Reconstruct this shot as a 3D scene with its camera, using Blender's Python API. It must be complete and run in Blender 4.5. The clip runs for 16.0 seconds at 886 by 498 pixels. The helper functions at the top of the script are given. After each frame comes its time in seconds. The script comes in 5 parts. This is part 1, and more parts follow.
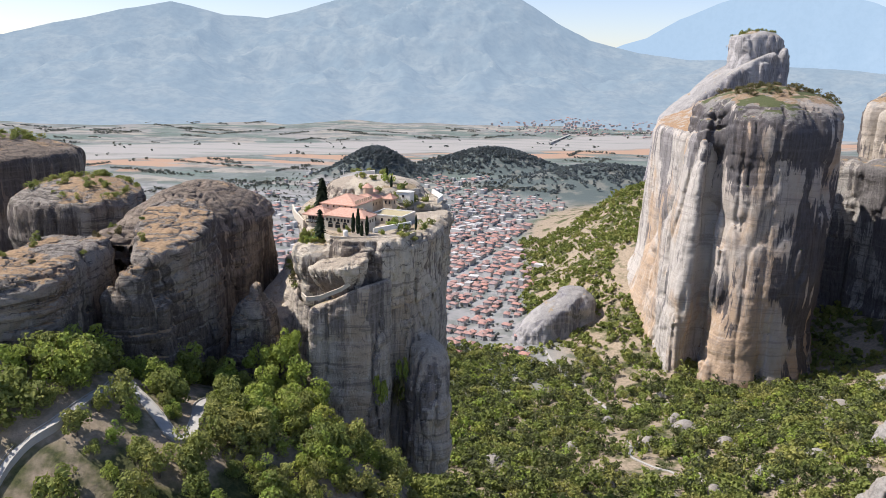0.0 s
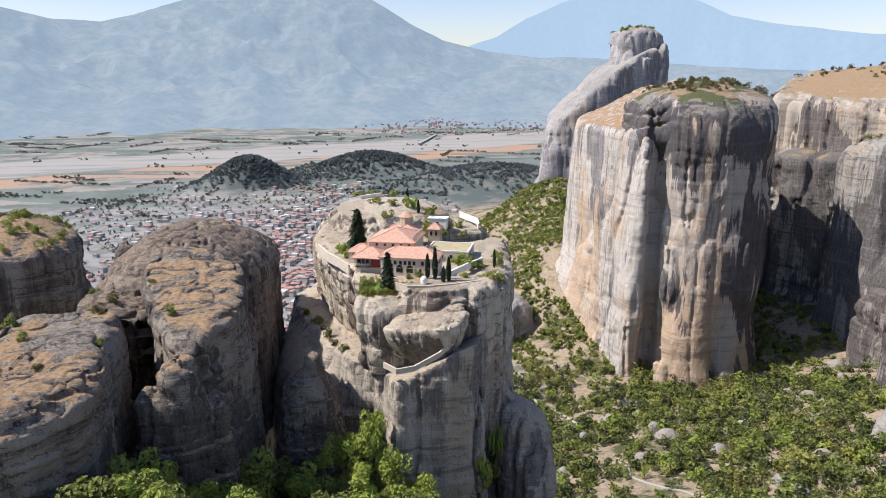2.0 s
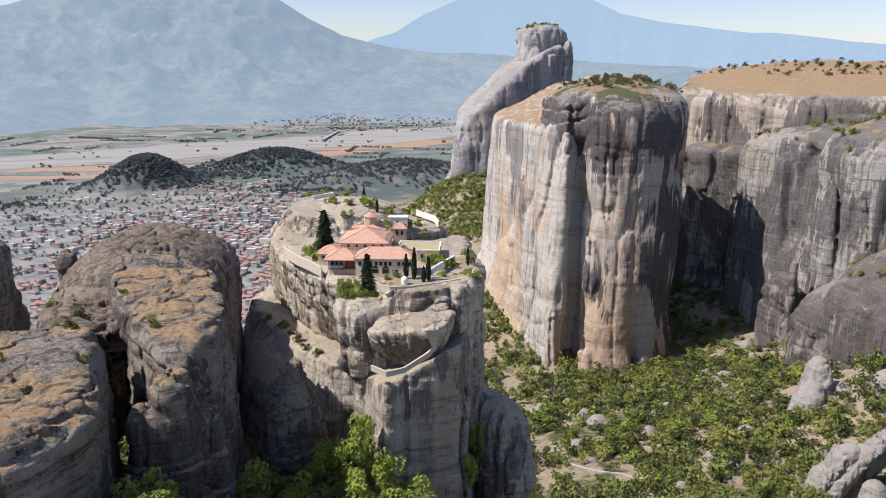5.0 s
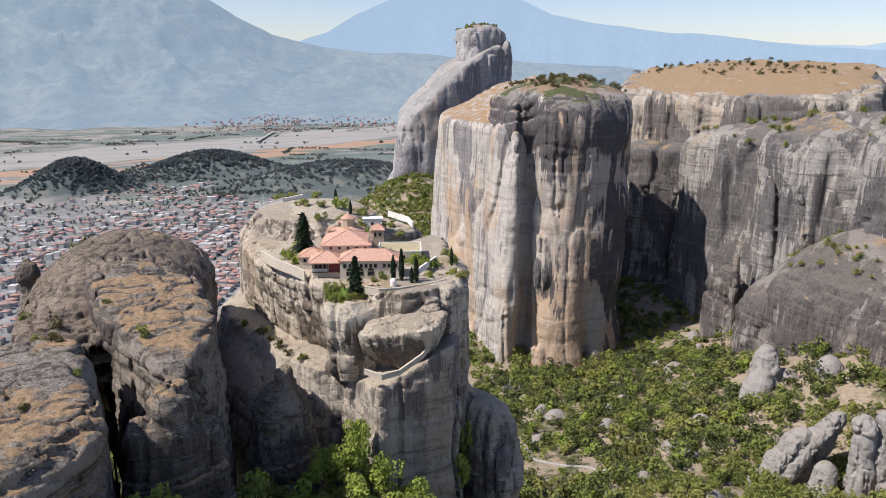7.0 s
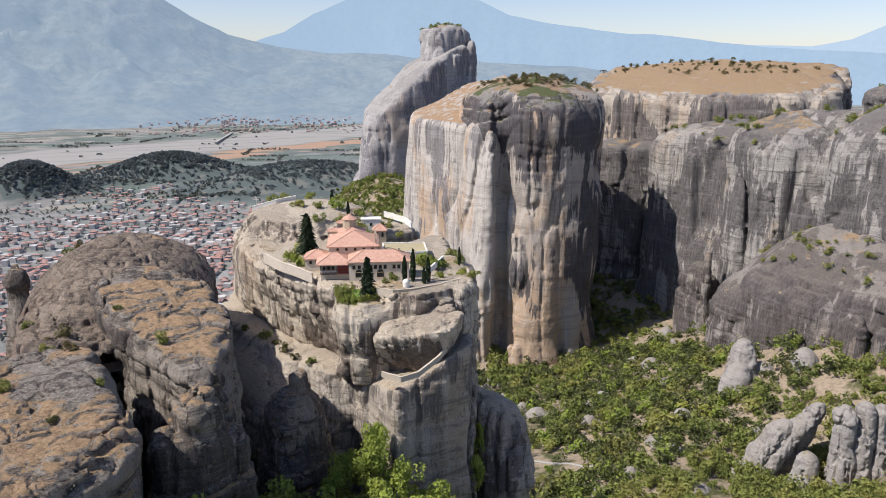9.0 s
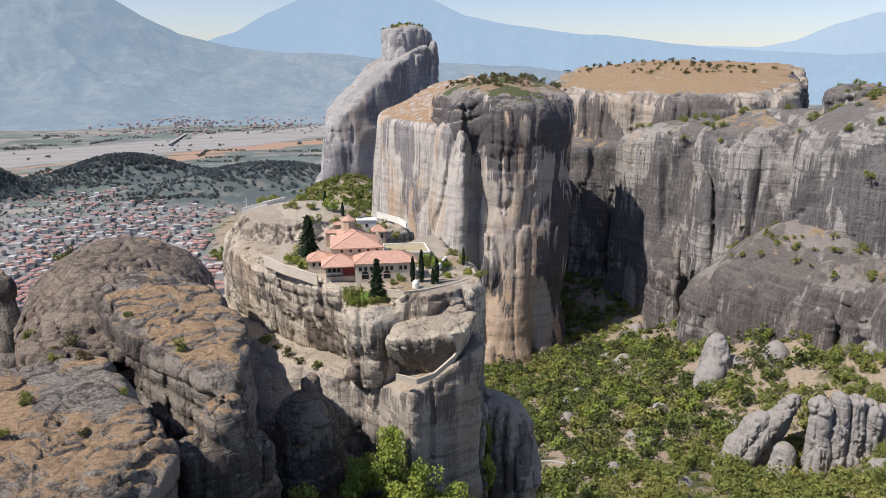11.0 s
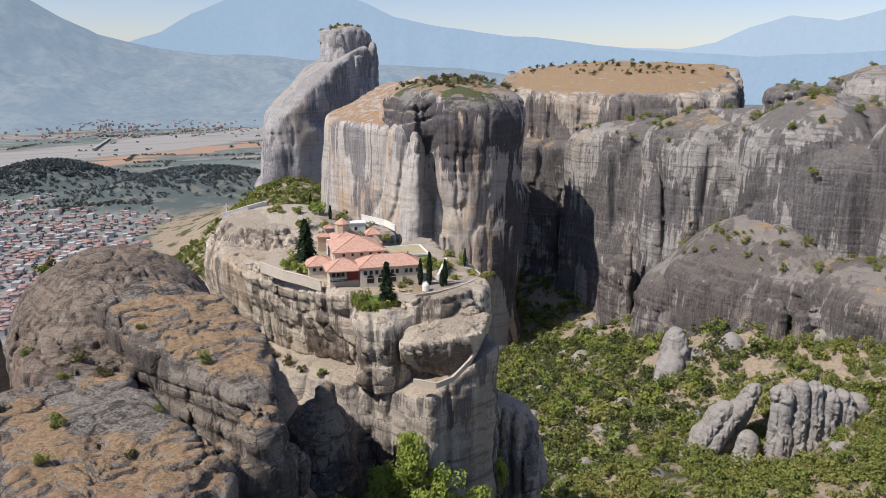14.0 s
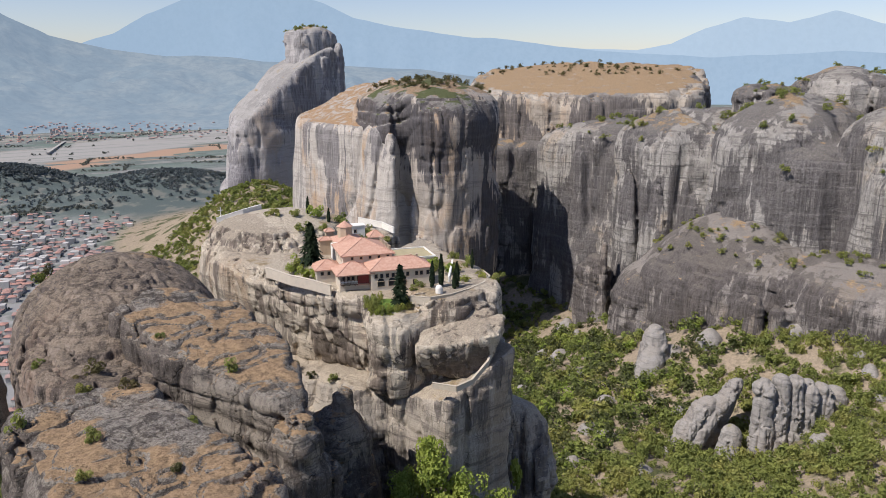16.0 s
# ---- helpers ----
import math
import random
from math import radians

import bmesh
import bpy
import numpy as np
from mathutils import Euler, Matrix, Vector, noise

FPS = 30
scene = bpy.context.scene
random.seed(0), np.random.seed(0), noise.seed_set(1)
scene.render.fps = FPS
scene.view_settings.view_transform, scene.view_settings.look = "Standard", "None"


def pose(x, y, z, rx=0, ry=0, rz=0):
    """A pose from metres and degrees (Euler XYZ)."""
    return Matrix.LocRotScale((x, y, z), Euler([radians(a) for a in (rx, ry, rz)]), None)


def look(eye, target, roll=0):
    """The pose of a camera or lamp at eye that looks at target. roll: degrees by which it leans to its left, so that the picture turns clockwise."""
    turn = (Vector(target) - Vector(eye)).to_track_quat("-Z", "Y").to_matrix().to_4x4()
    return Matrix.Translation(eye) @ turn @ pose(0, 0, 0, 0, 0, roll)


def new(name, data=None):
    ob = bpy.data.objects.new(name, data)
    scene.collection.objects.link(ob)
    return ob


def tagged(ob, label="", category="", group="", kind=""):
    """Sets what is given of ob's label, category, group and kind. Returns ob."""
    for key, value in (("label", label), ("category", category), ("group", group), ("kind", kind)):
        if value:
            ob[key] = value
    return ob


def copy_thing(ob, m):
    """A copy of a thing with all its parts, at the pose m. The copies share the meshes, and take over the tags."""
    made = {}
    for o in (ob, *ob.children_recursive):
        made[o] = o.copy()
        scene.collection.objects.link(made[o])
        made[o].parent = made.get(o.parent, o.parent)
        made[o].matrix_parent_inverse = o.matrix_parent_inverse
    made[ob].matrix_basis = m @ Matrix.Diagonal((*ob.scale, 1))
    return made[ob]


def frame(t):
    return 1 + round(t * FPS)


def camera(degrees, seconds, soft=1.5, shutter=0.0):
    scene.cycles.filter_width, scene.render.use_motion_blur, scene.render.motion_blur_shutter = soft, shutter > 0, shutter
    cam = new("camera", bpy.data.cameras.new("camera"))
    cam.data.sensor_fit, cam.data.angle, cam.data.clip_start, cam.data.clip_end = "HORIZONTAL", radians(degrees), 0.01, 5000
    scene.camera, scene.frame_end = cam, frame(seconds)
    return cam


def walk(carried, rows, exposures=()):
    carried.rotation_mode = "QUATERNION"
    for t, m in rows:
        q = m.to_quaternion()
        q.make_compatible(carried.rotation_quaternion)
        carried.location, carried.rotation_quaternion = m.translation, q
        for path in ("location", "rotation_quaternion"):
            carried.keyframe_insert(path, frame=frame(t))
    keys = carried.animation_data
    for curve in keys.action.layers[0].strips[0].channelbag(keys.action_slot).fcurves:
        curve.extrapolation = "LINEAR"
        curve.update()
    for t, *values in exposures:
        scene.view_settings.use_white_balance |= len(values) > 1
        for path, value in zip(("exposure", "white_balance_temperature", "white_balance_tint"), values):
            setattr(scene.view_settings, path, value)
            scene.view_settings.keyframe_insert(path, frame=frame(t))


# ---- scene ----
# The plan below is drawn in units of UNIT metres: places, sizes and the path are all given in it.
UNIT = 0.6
# camera: seconds, eye in plan units, pitch, roll, yaw
cam = camera(61.42, 16.0, soft=0.75)
ROWS = [
    (0.0, 10.32, 0.31, 350.89, -13.45, 1.33, 1.39),
    (0.1, 7.91, 6.34, 350.78, -13.30, 1.29, 1.52),
    (0.2, 5.64, 12.43, 350.67, -13.17, 1.25, 1.63),
    (0.3, 3.33, 18.51, 350.55, -13.06, 1.23, 1.73),
    (0.4, 0.78, 24.49, 350.46, -12.98, 1.21, 1.79),
    (0.5, -2.27, 30.22, 350.40, -12.96, 1.20, 1.82),
    (0.6, -6.00, 35.54, 350.44, -12.96, 1.16, 1.38),
    (0.7, -9.74, 39.92, 350.56, -12.98, 1.05, 0.27),
    (0.8, -13.73, 43.76, 350.70, -13.00, 0.89, -1.20),
    (0.9, -18.04, 47.23, 350.80, -13.01, 0.70, -2.72),
    (1.0, -22.63, 50.33, 350.80, -13.02, 0.50, -3.99),
    (1.1, -27.99, 53.18, 350.63, -13.01, 0.32, -4.78),
    (1.2, -33.60, 55.49, 350.36, -12.98, 0.16, -5.21),
    (1.3, -39.33, 57.50, 350.06, -12.94, 0.05, -5.43),
    (1.4, -45.11, 59.36, 349.80, -12.91, -0.04, -5.62),
    (1.5, -50.89, 61.24, 349.67, -12.90, -0.09, -5.96),
    (1.6, -57.08, 63.22, 349.80, -12.92, -0.12, -6.56),
    (1.7, -62.59, 64.77, 350.09, -12.99, -0.12, -7.35),
    (1.8, -66.66, 65.85, 350.38, -13.08, -0.11, -8.23),
    (1.9, -69.51, 66.60, 350.58, -13.17, -0.09, -9.07),
    (2.0, -71.13, 67.04, 350.69, -13.25, -0.07, -9.75),
    (2.5, -75.13, 68.12, 351.06, -13.36, -0.06, -10.75),
    (3.0, -79.14, 69.22, 351.26, -13.43, -0.05, -12.09),
    (3.5, -83.20, 70.33, 351.49, -13.50, -0.01, -13.44),
    (4.0, -87.34, 71.33, 351.60, -13.52, 0.04, -14.79),
    (6.5, -107.57, 78.52, 351.98, -13.64, 0.10, -21.33),
    (7.0, -111.29, 80.28, 351.75, -13.59, 0.03, -22.51),
    (7.5, -115.10, 82.65, 351.50, -13.59, 0.01, -23.38),
    (8.0, -118.91, 84.98, 351.43, -13.59, 0.05, -24.19),
    (8.5, -122.59, 87.37, 351.12, -13.57, 0.04, -24.96),
    (9.0, -126.16, 89.32, 351.09, -13.57, 0.01, -25.74),
    (11.5, -143.77, 100.80, 350.68, -13.54, 0.02, -30.05),
    (12.0, -146.89, 103.36, 350.50, -13.51, -0.01, -30.90),
    (12.5, -150.06, 105.84, 350.34, -13.50, -0.04, -31.76),
    (13.0, -153.29, 108.41, 350.21, -13.49, -0.02, -32.68),
    (13.5, -156.33, 110.93, 350.09, -13.45, -0.04, -33.58),
    (14.0, -159.34, 113.51, 350.10, -13.44, -0.05, -34.49),
    (14.5, -162.21, 116.01, 350.01, -13.42, -0.11, -35.36),
    (15.0, -165.24, 119.02, 349.94, -13.39, -0.14, -36.26),
    (15.5, -168.30, 121.67, 349.97, -13.39, -0.13, -36.96),
    (16.0, -171.17, 124.29, 349.98, -13.36, -0.17, -37.53),
]
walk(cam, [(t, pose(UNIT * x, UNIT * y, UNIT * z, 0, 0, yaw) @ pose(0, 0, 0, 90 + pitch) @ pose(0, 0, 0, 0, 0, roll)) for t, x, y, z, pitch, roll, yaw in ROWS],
     [(0.0, 0.67), (1.5, 0.64), (4.0, 0.52), (9.0, 0.41), (16.0, 0.23)])
# ---- sky, sun, exposure ----
SUN_AZ, SUN_EL = 275.0, 51.0  # degrees clockwise from +y, and above the horizon
to_sun = Vector((math.sin(radians(SUN_AZ)) * math.cos(radians(SUN_EL)), math.cos(radians(SUN_AZ)) * math.cos(radians(SUN_EL)), math.sin(radians(SUN_EL))))
world = bpy.data.worlds.new("sky")
scene.world = world
world.use_nodes = True
wn = world.node_tree
sky = wn.nodes.new("ShaderNodeTexSky")
sky.sky_type, sky.sun_disc = "NISHITA", False
sky.sun_elevation, sky.sun_rotation = radians(SUN_EL), radians(SUN_AZ)
sky.altitude, sky.air_density, sky.dust_density, sky.ozone_density = 500, 1.0, 0.6, 1.0
air = wn.nodes.new("ShaderNodeMix")  # a thin white veil over the blue
air.data_type, air.blend_type = "RGBA", "MULTIPLY"
air.inputs[0].default_value, air.inputs[7].default_value = 1.0, (1.02, 0.97, 1.1, 1)
wn.links.new(sky.outputs[0], air.inputs[6])
wn.links.new(air.outputs[2], wn.nodes["Background"].inputs[0])
wn.nodes["Background"].inputs[1].default_value = 0.095
sun = new("sun", bpy.data.lights.new("sun", "SUN"))
sun.data.energy, sun.data.angle, sun.data.color = 4.4, radians(0.53), (1.0, 0.94, 0.895)
sun.matrix_world = look((0, 0, 600), Vector((0, 0, 600)) - to_sun)
# ---- small tools ----
def mesh_from(name, verts, faces, smooth=True):
    """A mesh from arrays of vertices and of quads or triangles."""
    verts, faces = np.asarray(verts, np.float32), np.asarray(faces, np.int32)
    me = bpy.data.meshes.new(name)
    n, k = faces.shape
    me.vertices.add(len(verts)), me.loops.add(n * k), me.polygons.add(n)
    me.vertices.foreach_set("co", verts.ravel())
    me.loops.foreach_set("vertex_index", faces.ravel())
    me.polygons.foreach_set("loop_start", np.arange(n, dtype=np.int32) * k)
    me.polygons.foreach_set("use_smooth", np.full(n, smooth))
    me.update(calc_edges=True)
    return me


LATTICE = np.random.default_rng(5).uniform(-1, 1, 1 << 16).astype(np.float32)


def vnoise(p, seed=0):
    """Smooth value noise in -1..1 at the rows of p."""
    p = np.asarray(p, np.float32)
    i = np.floor(p).astype(np.int32)
    f = p - i
    f = f * f * (3 - 2 * f)
    hx = [(i[:, 0] + a) * 7919 + seed * 1013 for a in (0, 1)]
    hy = [(i[:, 1] + a) * 104729 for a in (0, 1)]
    hz = [(i[:, 2] + a) * 15485863 for a in (0, 1)]
    fx, fy, fz = f[:, 0], f[:, 1], f[:, 2]

    def at(a, b, c):
        h = hx[a] ^ hy[b] ^ hz[c]
        return LATTICE[(h ^ (h >> 11)) & 0xFFFF]

    def row(b, c):
        lo = at(0, b, c)
        return lo + fx * (at(1, b, c) - lo)

    def sheet(c):
        lo = row(0, c)
        return lo + fy * (row(1, c) - lo)

    lo = sheet(0)
    return lo + fz * (sheet(1) - lo)


def fbm(p, octaves=3, seed=0):
    p, s, a = np.asarray(p, np.float32), 0.0, 1.0
    for k in range(octaves):
        s = s + a * vnoise(p, seed + k)
        p, a = p * 2.03 + 17.3, a * 0.5
    return s


def fbm2(x, y, scale, octaves=3, seed=0):
    x, y = np.broadcast_arrays(np.asarray(x, float), np.asarray(y, float))
    p = np.stack([x.ravel() / scale, y.ravel() / scale, np.full(x.size, 0.37)], 1)
    return fbm(p, octaves, seed).reshape(x.shape)


def smin(a, b, k):
    h = np.maximum(k - np.abs(a - b), 0) / k
    return np.minimum(a, b) - h * h * k * 0.25


def smax(a, b, k):
    return -smin(-a, -b, k)


def part(name, bm, material, parent=None, label="", smooth=False):
    """Links a bmesh as one mesh object, under a thing or a part."""
    me = bpy.data.meshes.new(name)
    bm.to_mesh(me)
    bm.free()
    for p in me.polygons:
        p.use_smooth = smooth
    me.materials.append(material)
    ob = new(name, me)
    ob.parent = parent
    if label:
        ob["label"] = label
    return ob


def surface(d, origin, h):
    """The zero surface of the sampled field d (negative inside), as vertices and quads."""
    s = d < 0
    nx, ny, nz = d.shape
    tot = np.zeros((nx - 1, ny - 1, nz - 1), np.int8)
    for a in (0, 1):
        for b in (0, 1):
            for c in (0, 1):
                tot += s[a:nx - 1 + a, b:ny - 1 + b, c:nz - 1 + c]
    act = (tot > 0) & (tot < 8)
    idx = np.full(act.shape, -1, np.int64)
    I, J, K = np.nonzero(act)
    idx[I, J, K] = np.arange(len(I))
    pos, cnt = np.zeros((len(I), 3)), np.zeros(len(I))
    for ax in range(3):
        o1, o2 = [q for q in range(3) if q != ax]
        for u in (0, 1):
            for v in (0, 1):
                a = np.array([I, J, K])
                a[o1] += u
                a[o2] += v
                b = a.copy()
                b[ax] += 1
                da, db = d[a[0], a[1], a[2]], d[b[0], b[1], b[2]]
                m = (da < 0) != (db < 0)
                w = np.where(m, da / np.where(m, da - db, 1), 0)
                p = a.T.astype(float)
                p[:, ax] += w
                pos[m] += p[m]
                cnt[m] += 1
    verts = origin + h * pos / cnt[:, None]
    quads = []
    for ax in range(3):
        o1, o2 = (ax + 1) % 3, (ax + 2) % 3
        lo, hi = [slice(None)] * 3, [slice(None)] * 3
        lo[ax], hi[ax] = slice(0, -1), slice(1, None)
        sa, sb = s[tuple(lo)], s[tuple(hi)]
        for flip, m in ((False, sa & ~sb), (True, ~sa & sb)):
            e = np.array(np.nonzero(m))
            ok = (e[o1] > 0) & (e[o2] > 0) & (e[o1] < act.shape[o1]) & (e[o2] < act.shape[o2])
            e = e[:, ok]
            q = []
            for u, v in ((1, 1), (0, 1), (0, 0), (1, 0)):
                c = e.copy()
                c[o1] -= u
                c[o2] -= v
                q.append(idx[c[0], c[1], c[2]])
            q = np.stack(q, 1)
            quads.append(q[:, ::-1] if flip else q)
    return verts, np.concatenate(quads)


class Rock:
    """A rock as a blend of rounded columns, worn by grooves, beds and cracks, on a grid of h metres."""

    def __init__(self, lo, hi, h):
        self.lo, self.h = np.array(lo, float), h
        n = [int((b - a) / h) + 1 for a, b in zip(lo, hi)]
        self.x, self.y, self.z = [(a + h * np.arange(k, dtype=np.float32)).reshape(sh) for a, k, sh in
                                  zip(lo, n, ((-1, 1, 1), (1, -1, 1), (1, 1, -1)))]
        self.d = np.full(n, 1e3, np.float32)

    def field(self, cx, cy, rx, ry, rot, z0, z1, taper=0.0, n=2.6, dome=0.0, tilt=(0, 0), edge=4.0, lean=(0, 0)):
        c, s = math.cos(radians(rot)), math.sin(radians(rot))
        dx, dy = self.x - cx - lean[0] * (self.z - z1), self.y - cy - lean[1] * (self.z - z1)
        u, v = dx * c + dy * s, -dx * s + dy * c
        r = 1 + taper * (z1 - self.z) / (z1 - z0)
        q = ((np.abs(u) / rx) ** n + (np.abs(v) / ry) ** n) ** (1 / n)
        side = (q - r) * min(rx, ry)
        top = z1 + (self.x - cx) * tilt[0] + (self.y - cy) * tilt[1] - dome * np.minimum(q, 1.3) ** 2
        return smax(side, self.z - top, edge)

    def prism(self, plan, z0, z1, batter=0.0, tilt=(0, 0), dome=0.0, edge=4.0, corner=3.0, low=None):
        """A block on a convex plan, drawn anticlockwise; batter widens each side downwards from z1."""
        side = None
        lean = batter if isinstance(batter, (tuple, list)) else [batter] * len(plan)
        mx, my = sum(p[0] for p in plan) / len(plan), sum(p[1] for p in plan) / len(plan)
        reach = max(math.hypot(p[0] - mx, p[1] - my) for p in plan)
        for (xa, ya), (xb, yb), k in zip(plan, plan[1:] + plan[:1], lean):
            n = math.hypot(xb - xa, yb - ya)
            d = (self.x - xa) * ((yb - ya) / n) - (self.y - ya) * ((xb - xa) / n) - k * (z1 - self.z)
            side = d if side is None else smax(side, d, corner)
        q = ((self.x - mx) ** 2 + (self.y - my) ** 2) / reach ** 2
        top = z1 + (self.x - mx) * tilt[0] + (self.y - my) * tilt[1] - dome * np.minimum(q, 1.6)
        d = smax(side, self.z - top, edge)
        return d if low is None else smax(d, low - self.z, 2.0)

    def add(self, *a, blend=4.0, **k):
        self.d = smin(self.d, self.field(*a, **k), blend)

    def cut(self, *a, blend=2.0, **k):
        self.d = smax(self.d, -self.field(*a, **k), blend)

    def block(self, *a, blend=4.0, **k):
        self.d = smin(self.d, self.prism(*a, **k), blend)

    def notch(self, *a, blend=2.0, **k):
        self.d = smax(self.d, -self.prism(*a, **k), blend)

    def wear(self, flute=1.0, wide=14.0, ledge=0.6, bedz=6.0, lump=1.2, size=30.0, cushion=0.0, tier=6.0, crack=0.0, csize=9.0, fine=0.2, seed=1, flat=0.7, bay=0.0, bwide=45.0):
        """Weathers the faces: narrow upright clefts between smooth flutes, recessed beds, bulging tiers, joints."""
        band = np.abs(self.d) < 0.8 * (flute + lump + ledge + cushion + crack + bay) + 1.6 * self.h
        I = np.nonzero(band)
        p = np.stack([self.x.ravel()[I[0]], self.y.ravel()[I[1]], self.z.ravel()[I[2]]], 1)
        warp = fbm(p / (1.6 * size), 2, seed + 50)
        e = lump * fbm(p / size, 2, seed)
        if flute:
            g = fbm(p * (1 / wide, 1 / wide, 0.08 / wide) + 0.3 * warp[:, None], 2, seed + 7)
            e += flute * (1.5 * np.exp(-(g / 0.085) ** 2) - 0.55 * np.abs(g))
        if bay:
            g = fbm(p * (1 / bwide, 1 / bwide, 0.12 / bwide) + 0.2 * warp[:, None], 2, seed + 5)
            e += bay * (1.1 * np.exp(-(g / 0.13) ** 2) - 0.7 * np.abs(g))
        if ledge:
            b = vnoise(np.stack([p[:, 0] * 0.01, p[:, 1] * 0.01, p[:, 2] / bedz + 0.9 * warp], 1), seed + 11)
            e += ledge * (1.2 * np.exp(-(b / 0.1) ** 2) + 0.4 * np.clip(3 * b, -1, 1)) * np.clip(0.75 + 0.9 * warp, 0.1, 1.2)
        if cushion:
            u = fbm(p * (0.5 / tier, 0.5 / tier, 0.1 / tier), 2, seed + 29)
            k = p[:, 2] / tier + 0.8 * warp + 0.35 * np.round(1.6 * u)
            e -= cushion * (np.abs(np.sin(math.pi * k)) ** 0.55 - 0.75) * np.clip(0.6 + 1.4 * fbm(p / (2.5 * tier), 2, seed + 37), 0, 1.3)
            e += cushion * 0.8 * np.exp(-((u * 1.6 - np.floor(u * 1.6) - 0.5) / 0.07) ** 2)
        if crack:
            c = vnoise(p * (1 / csize, 1 / csize, 0.7 / csize) + 0.8 * warp[:, None], seed + 17)
            c2 = vnoise(p * (0.7 / csize, 1.2 / csize, 1.1 / csize) - 0.6 * warp[:, None], seed + 19)
            e += crack * np.maximum(np.exp(-(c / 0.06) ** 2), np.exp(-(c2 / 0.05) ** 2)) - 0.5 * crack * np.clip(c, -1, 0)
        if fine:
            e += fine * fbm(p / 2.6, 2, seed + 23)
        # tops are worn less than faces
        up = np.minimum(I[2] + 1, self.d.shape[2] - 1)
        gz = (self.d[I[0], I[1], up] - self.d[I]) / self.h
        e *= 1 - flat * np.clip((gz - 0.7) * 4, 0, 1)
        self.d[I] += e

    def build(self, name, material, label="", category="rock", parent=None):
        v, q = surface(self.d, self.lo, self.h)
        self.v = v
        self.d = None
        me = mesh_from(name, v, q)
        me.materials.append(material)
        ob = new(name, me)
        if parent:
            ob.parent = parent
            return ob
        return tagged(ob, label, category)

    def top(self, x, y):
        """The height of the surface at x, y."""
        near = (np.abs(self.v[:, 0] - x) < self.h) & (np.abs(self.v[:, 1] - y) < self.h)
        return float(self.v[near, 2].max()) if near.any() else None
# ---- materials ----
def shader(name, rough=0.8, metal=0.0):
    m = bpy.data.materials.new(name)
    m.use_nodes = True
    b = m.node_tree.nodes["Principled BSDF"]
    b.inputs["Roughness"].default_value, b.inputs["Metallic"].default_value = rough, metal
    b.inputs["Specular IOR Level"].default_value = 0.25
    return m, m.node_tree, b


class Tree:
    """Short ways to add nodes."""

    def __init__(self, tree):
        self.t = tree

    def node(self, kind):
        return self.t.nodes.new("ShaderNode" + kind)

    def link(self, a, b):
        self.t.links.new(a, b)

    def place(self, scale=(1, 1, 1), turn=0.0):
        g = self.node("NewGeometry")
        m = self.node("Mapping")
        m.inputs["Scale"].default_value = [c / UNIT for c in scale]
        m.inputs["Rotation"].default_value = (0, 0, radians(turn))
        self.link(g.outputs["Position"], m.inputs[0])
        return m.outputs[0]

    def noise(self, at, scale, detail=3, rough=0.55, distort=0.0):
        n = self.node("TexNoise")
        n.inputs["Scale"].default_value, n.inputs["Detail"].default_value = scale, detail
        n.inputs["Roughness"].default_value, n.inputs["Distortion"].default_value = rough, distort
        self.link(at, n.inputs["Vector"])
        return n.outputs["Fac"]

    def step(self, value, lo, hi, a=0.0, b=1.0):
        n = self.node("MapRange")
        n.interpolation_type = "SMOOTHSTEP"
        for i, v in enumerate((lo, hi, a, b)):
            n.inputs[i + 1].default_value = v
        self.link(value, n.inputs[0])
        return n.outputs[0]

    def math(self, op, a, b):
        n = self.node("Math")
        n.operation = op
        for i, v in enumerate((a, b)):
            if isinstance(v, (int, float)):
                n.inputs[i].default_value = v
            else:
                self.link(v, n.inputs[i])
        return n.outputs[0]

    def mix(self, fac, a, b):
        n = self.node("Mix")
        n.data_type = "RGBA"
        for i, v in ((0, fac), (6, a), (7, b)):
            if isinstance(v, (int, float)):
                n.inputs[i].default_value = v
            elif isinstance(v, tuple):
                n.inputs[i].default_value = (*v, 1)
            else:
                self.link(v, n.inputs[i])
        return n.outputs[2]

    def bump(self, height, strength, distance, bsdf):
        n = self.node("Bump")
        n.inputs["Strength"].default_value, n.inputs["Distance"].default_value = strength, distance * UNIT
        self.link(height, n.inputs["Height"])
        self.link(n.outputs[0], bsdf.inputs["Normal"])

    def up(self):
        g = self.node("NewGeometry")
        s = self.node("SeparateXYZ")
        self.link(g.outputs["True Normal"], s.inputs[0])
        return s.outputs[2]


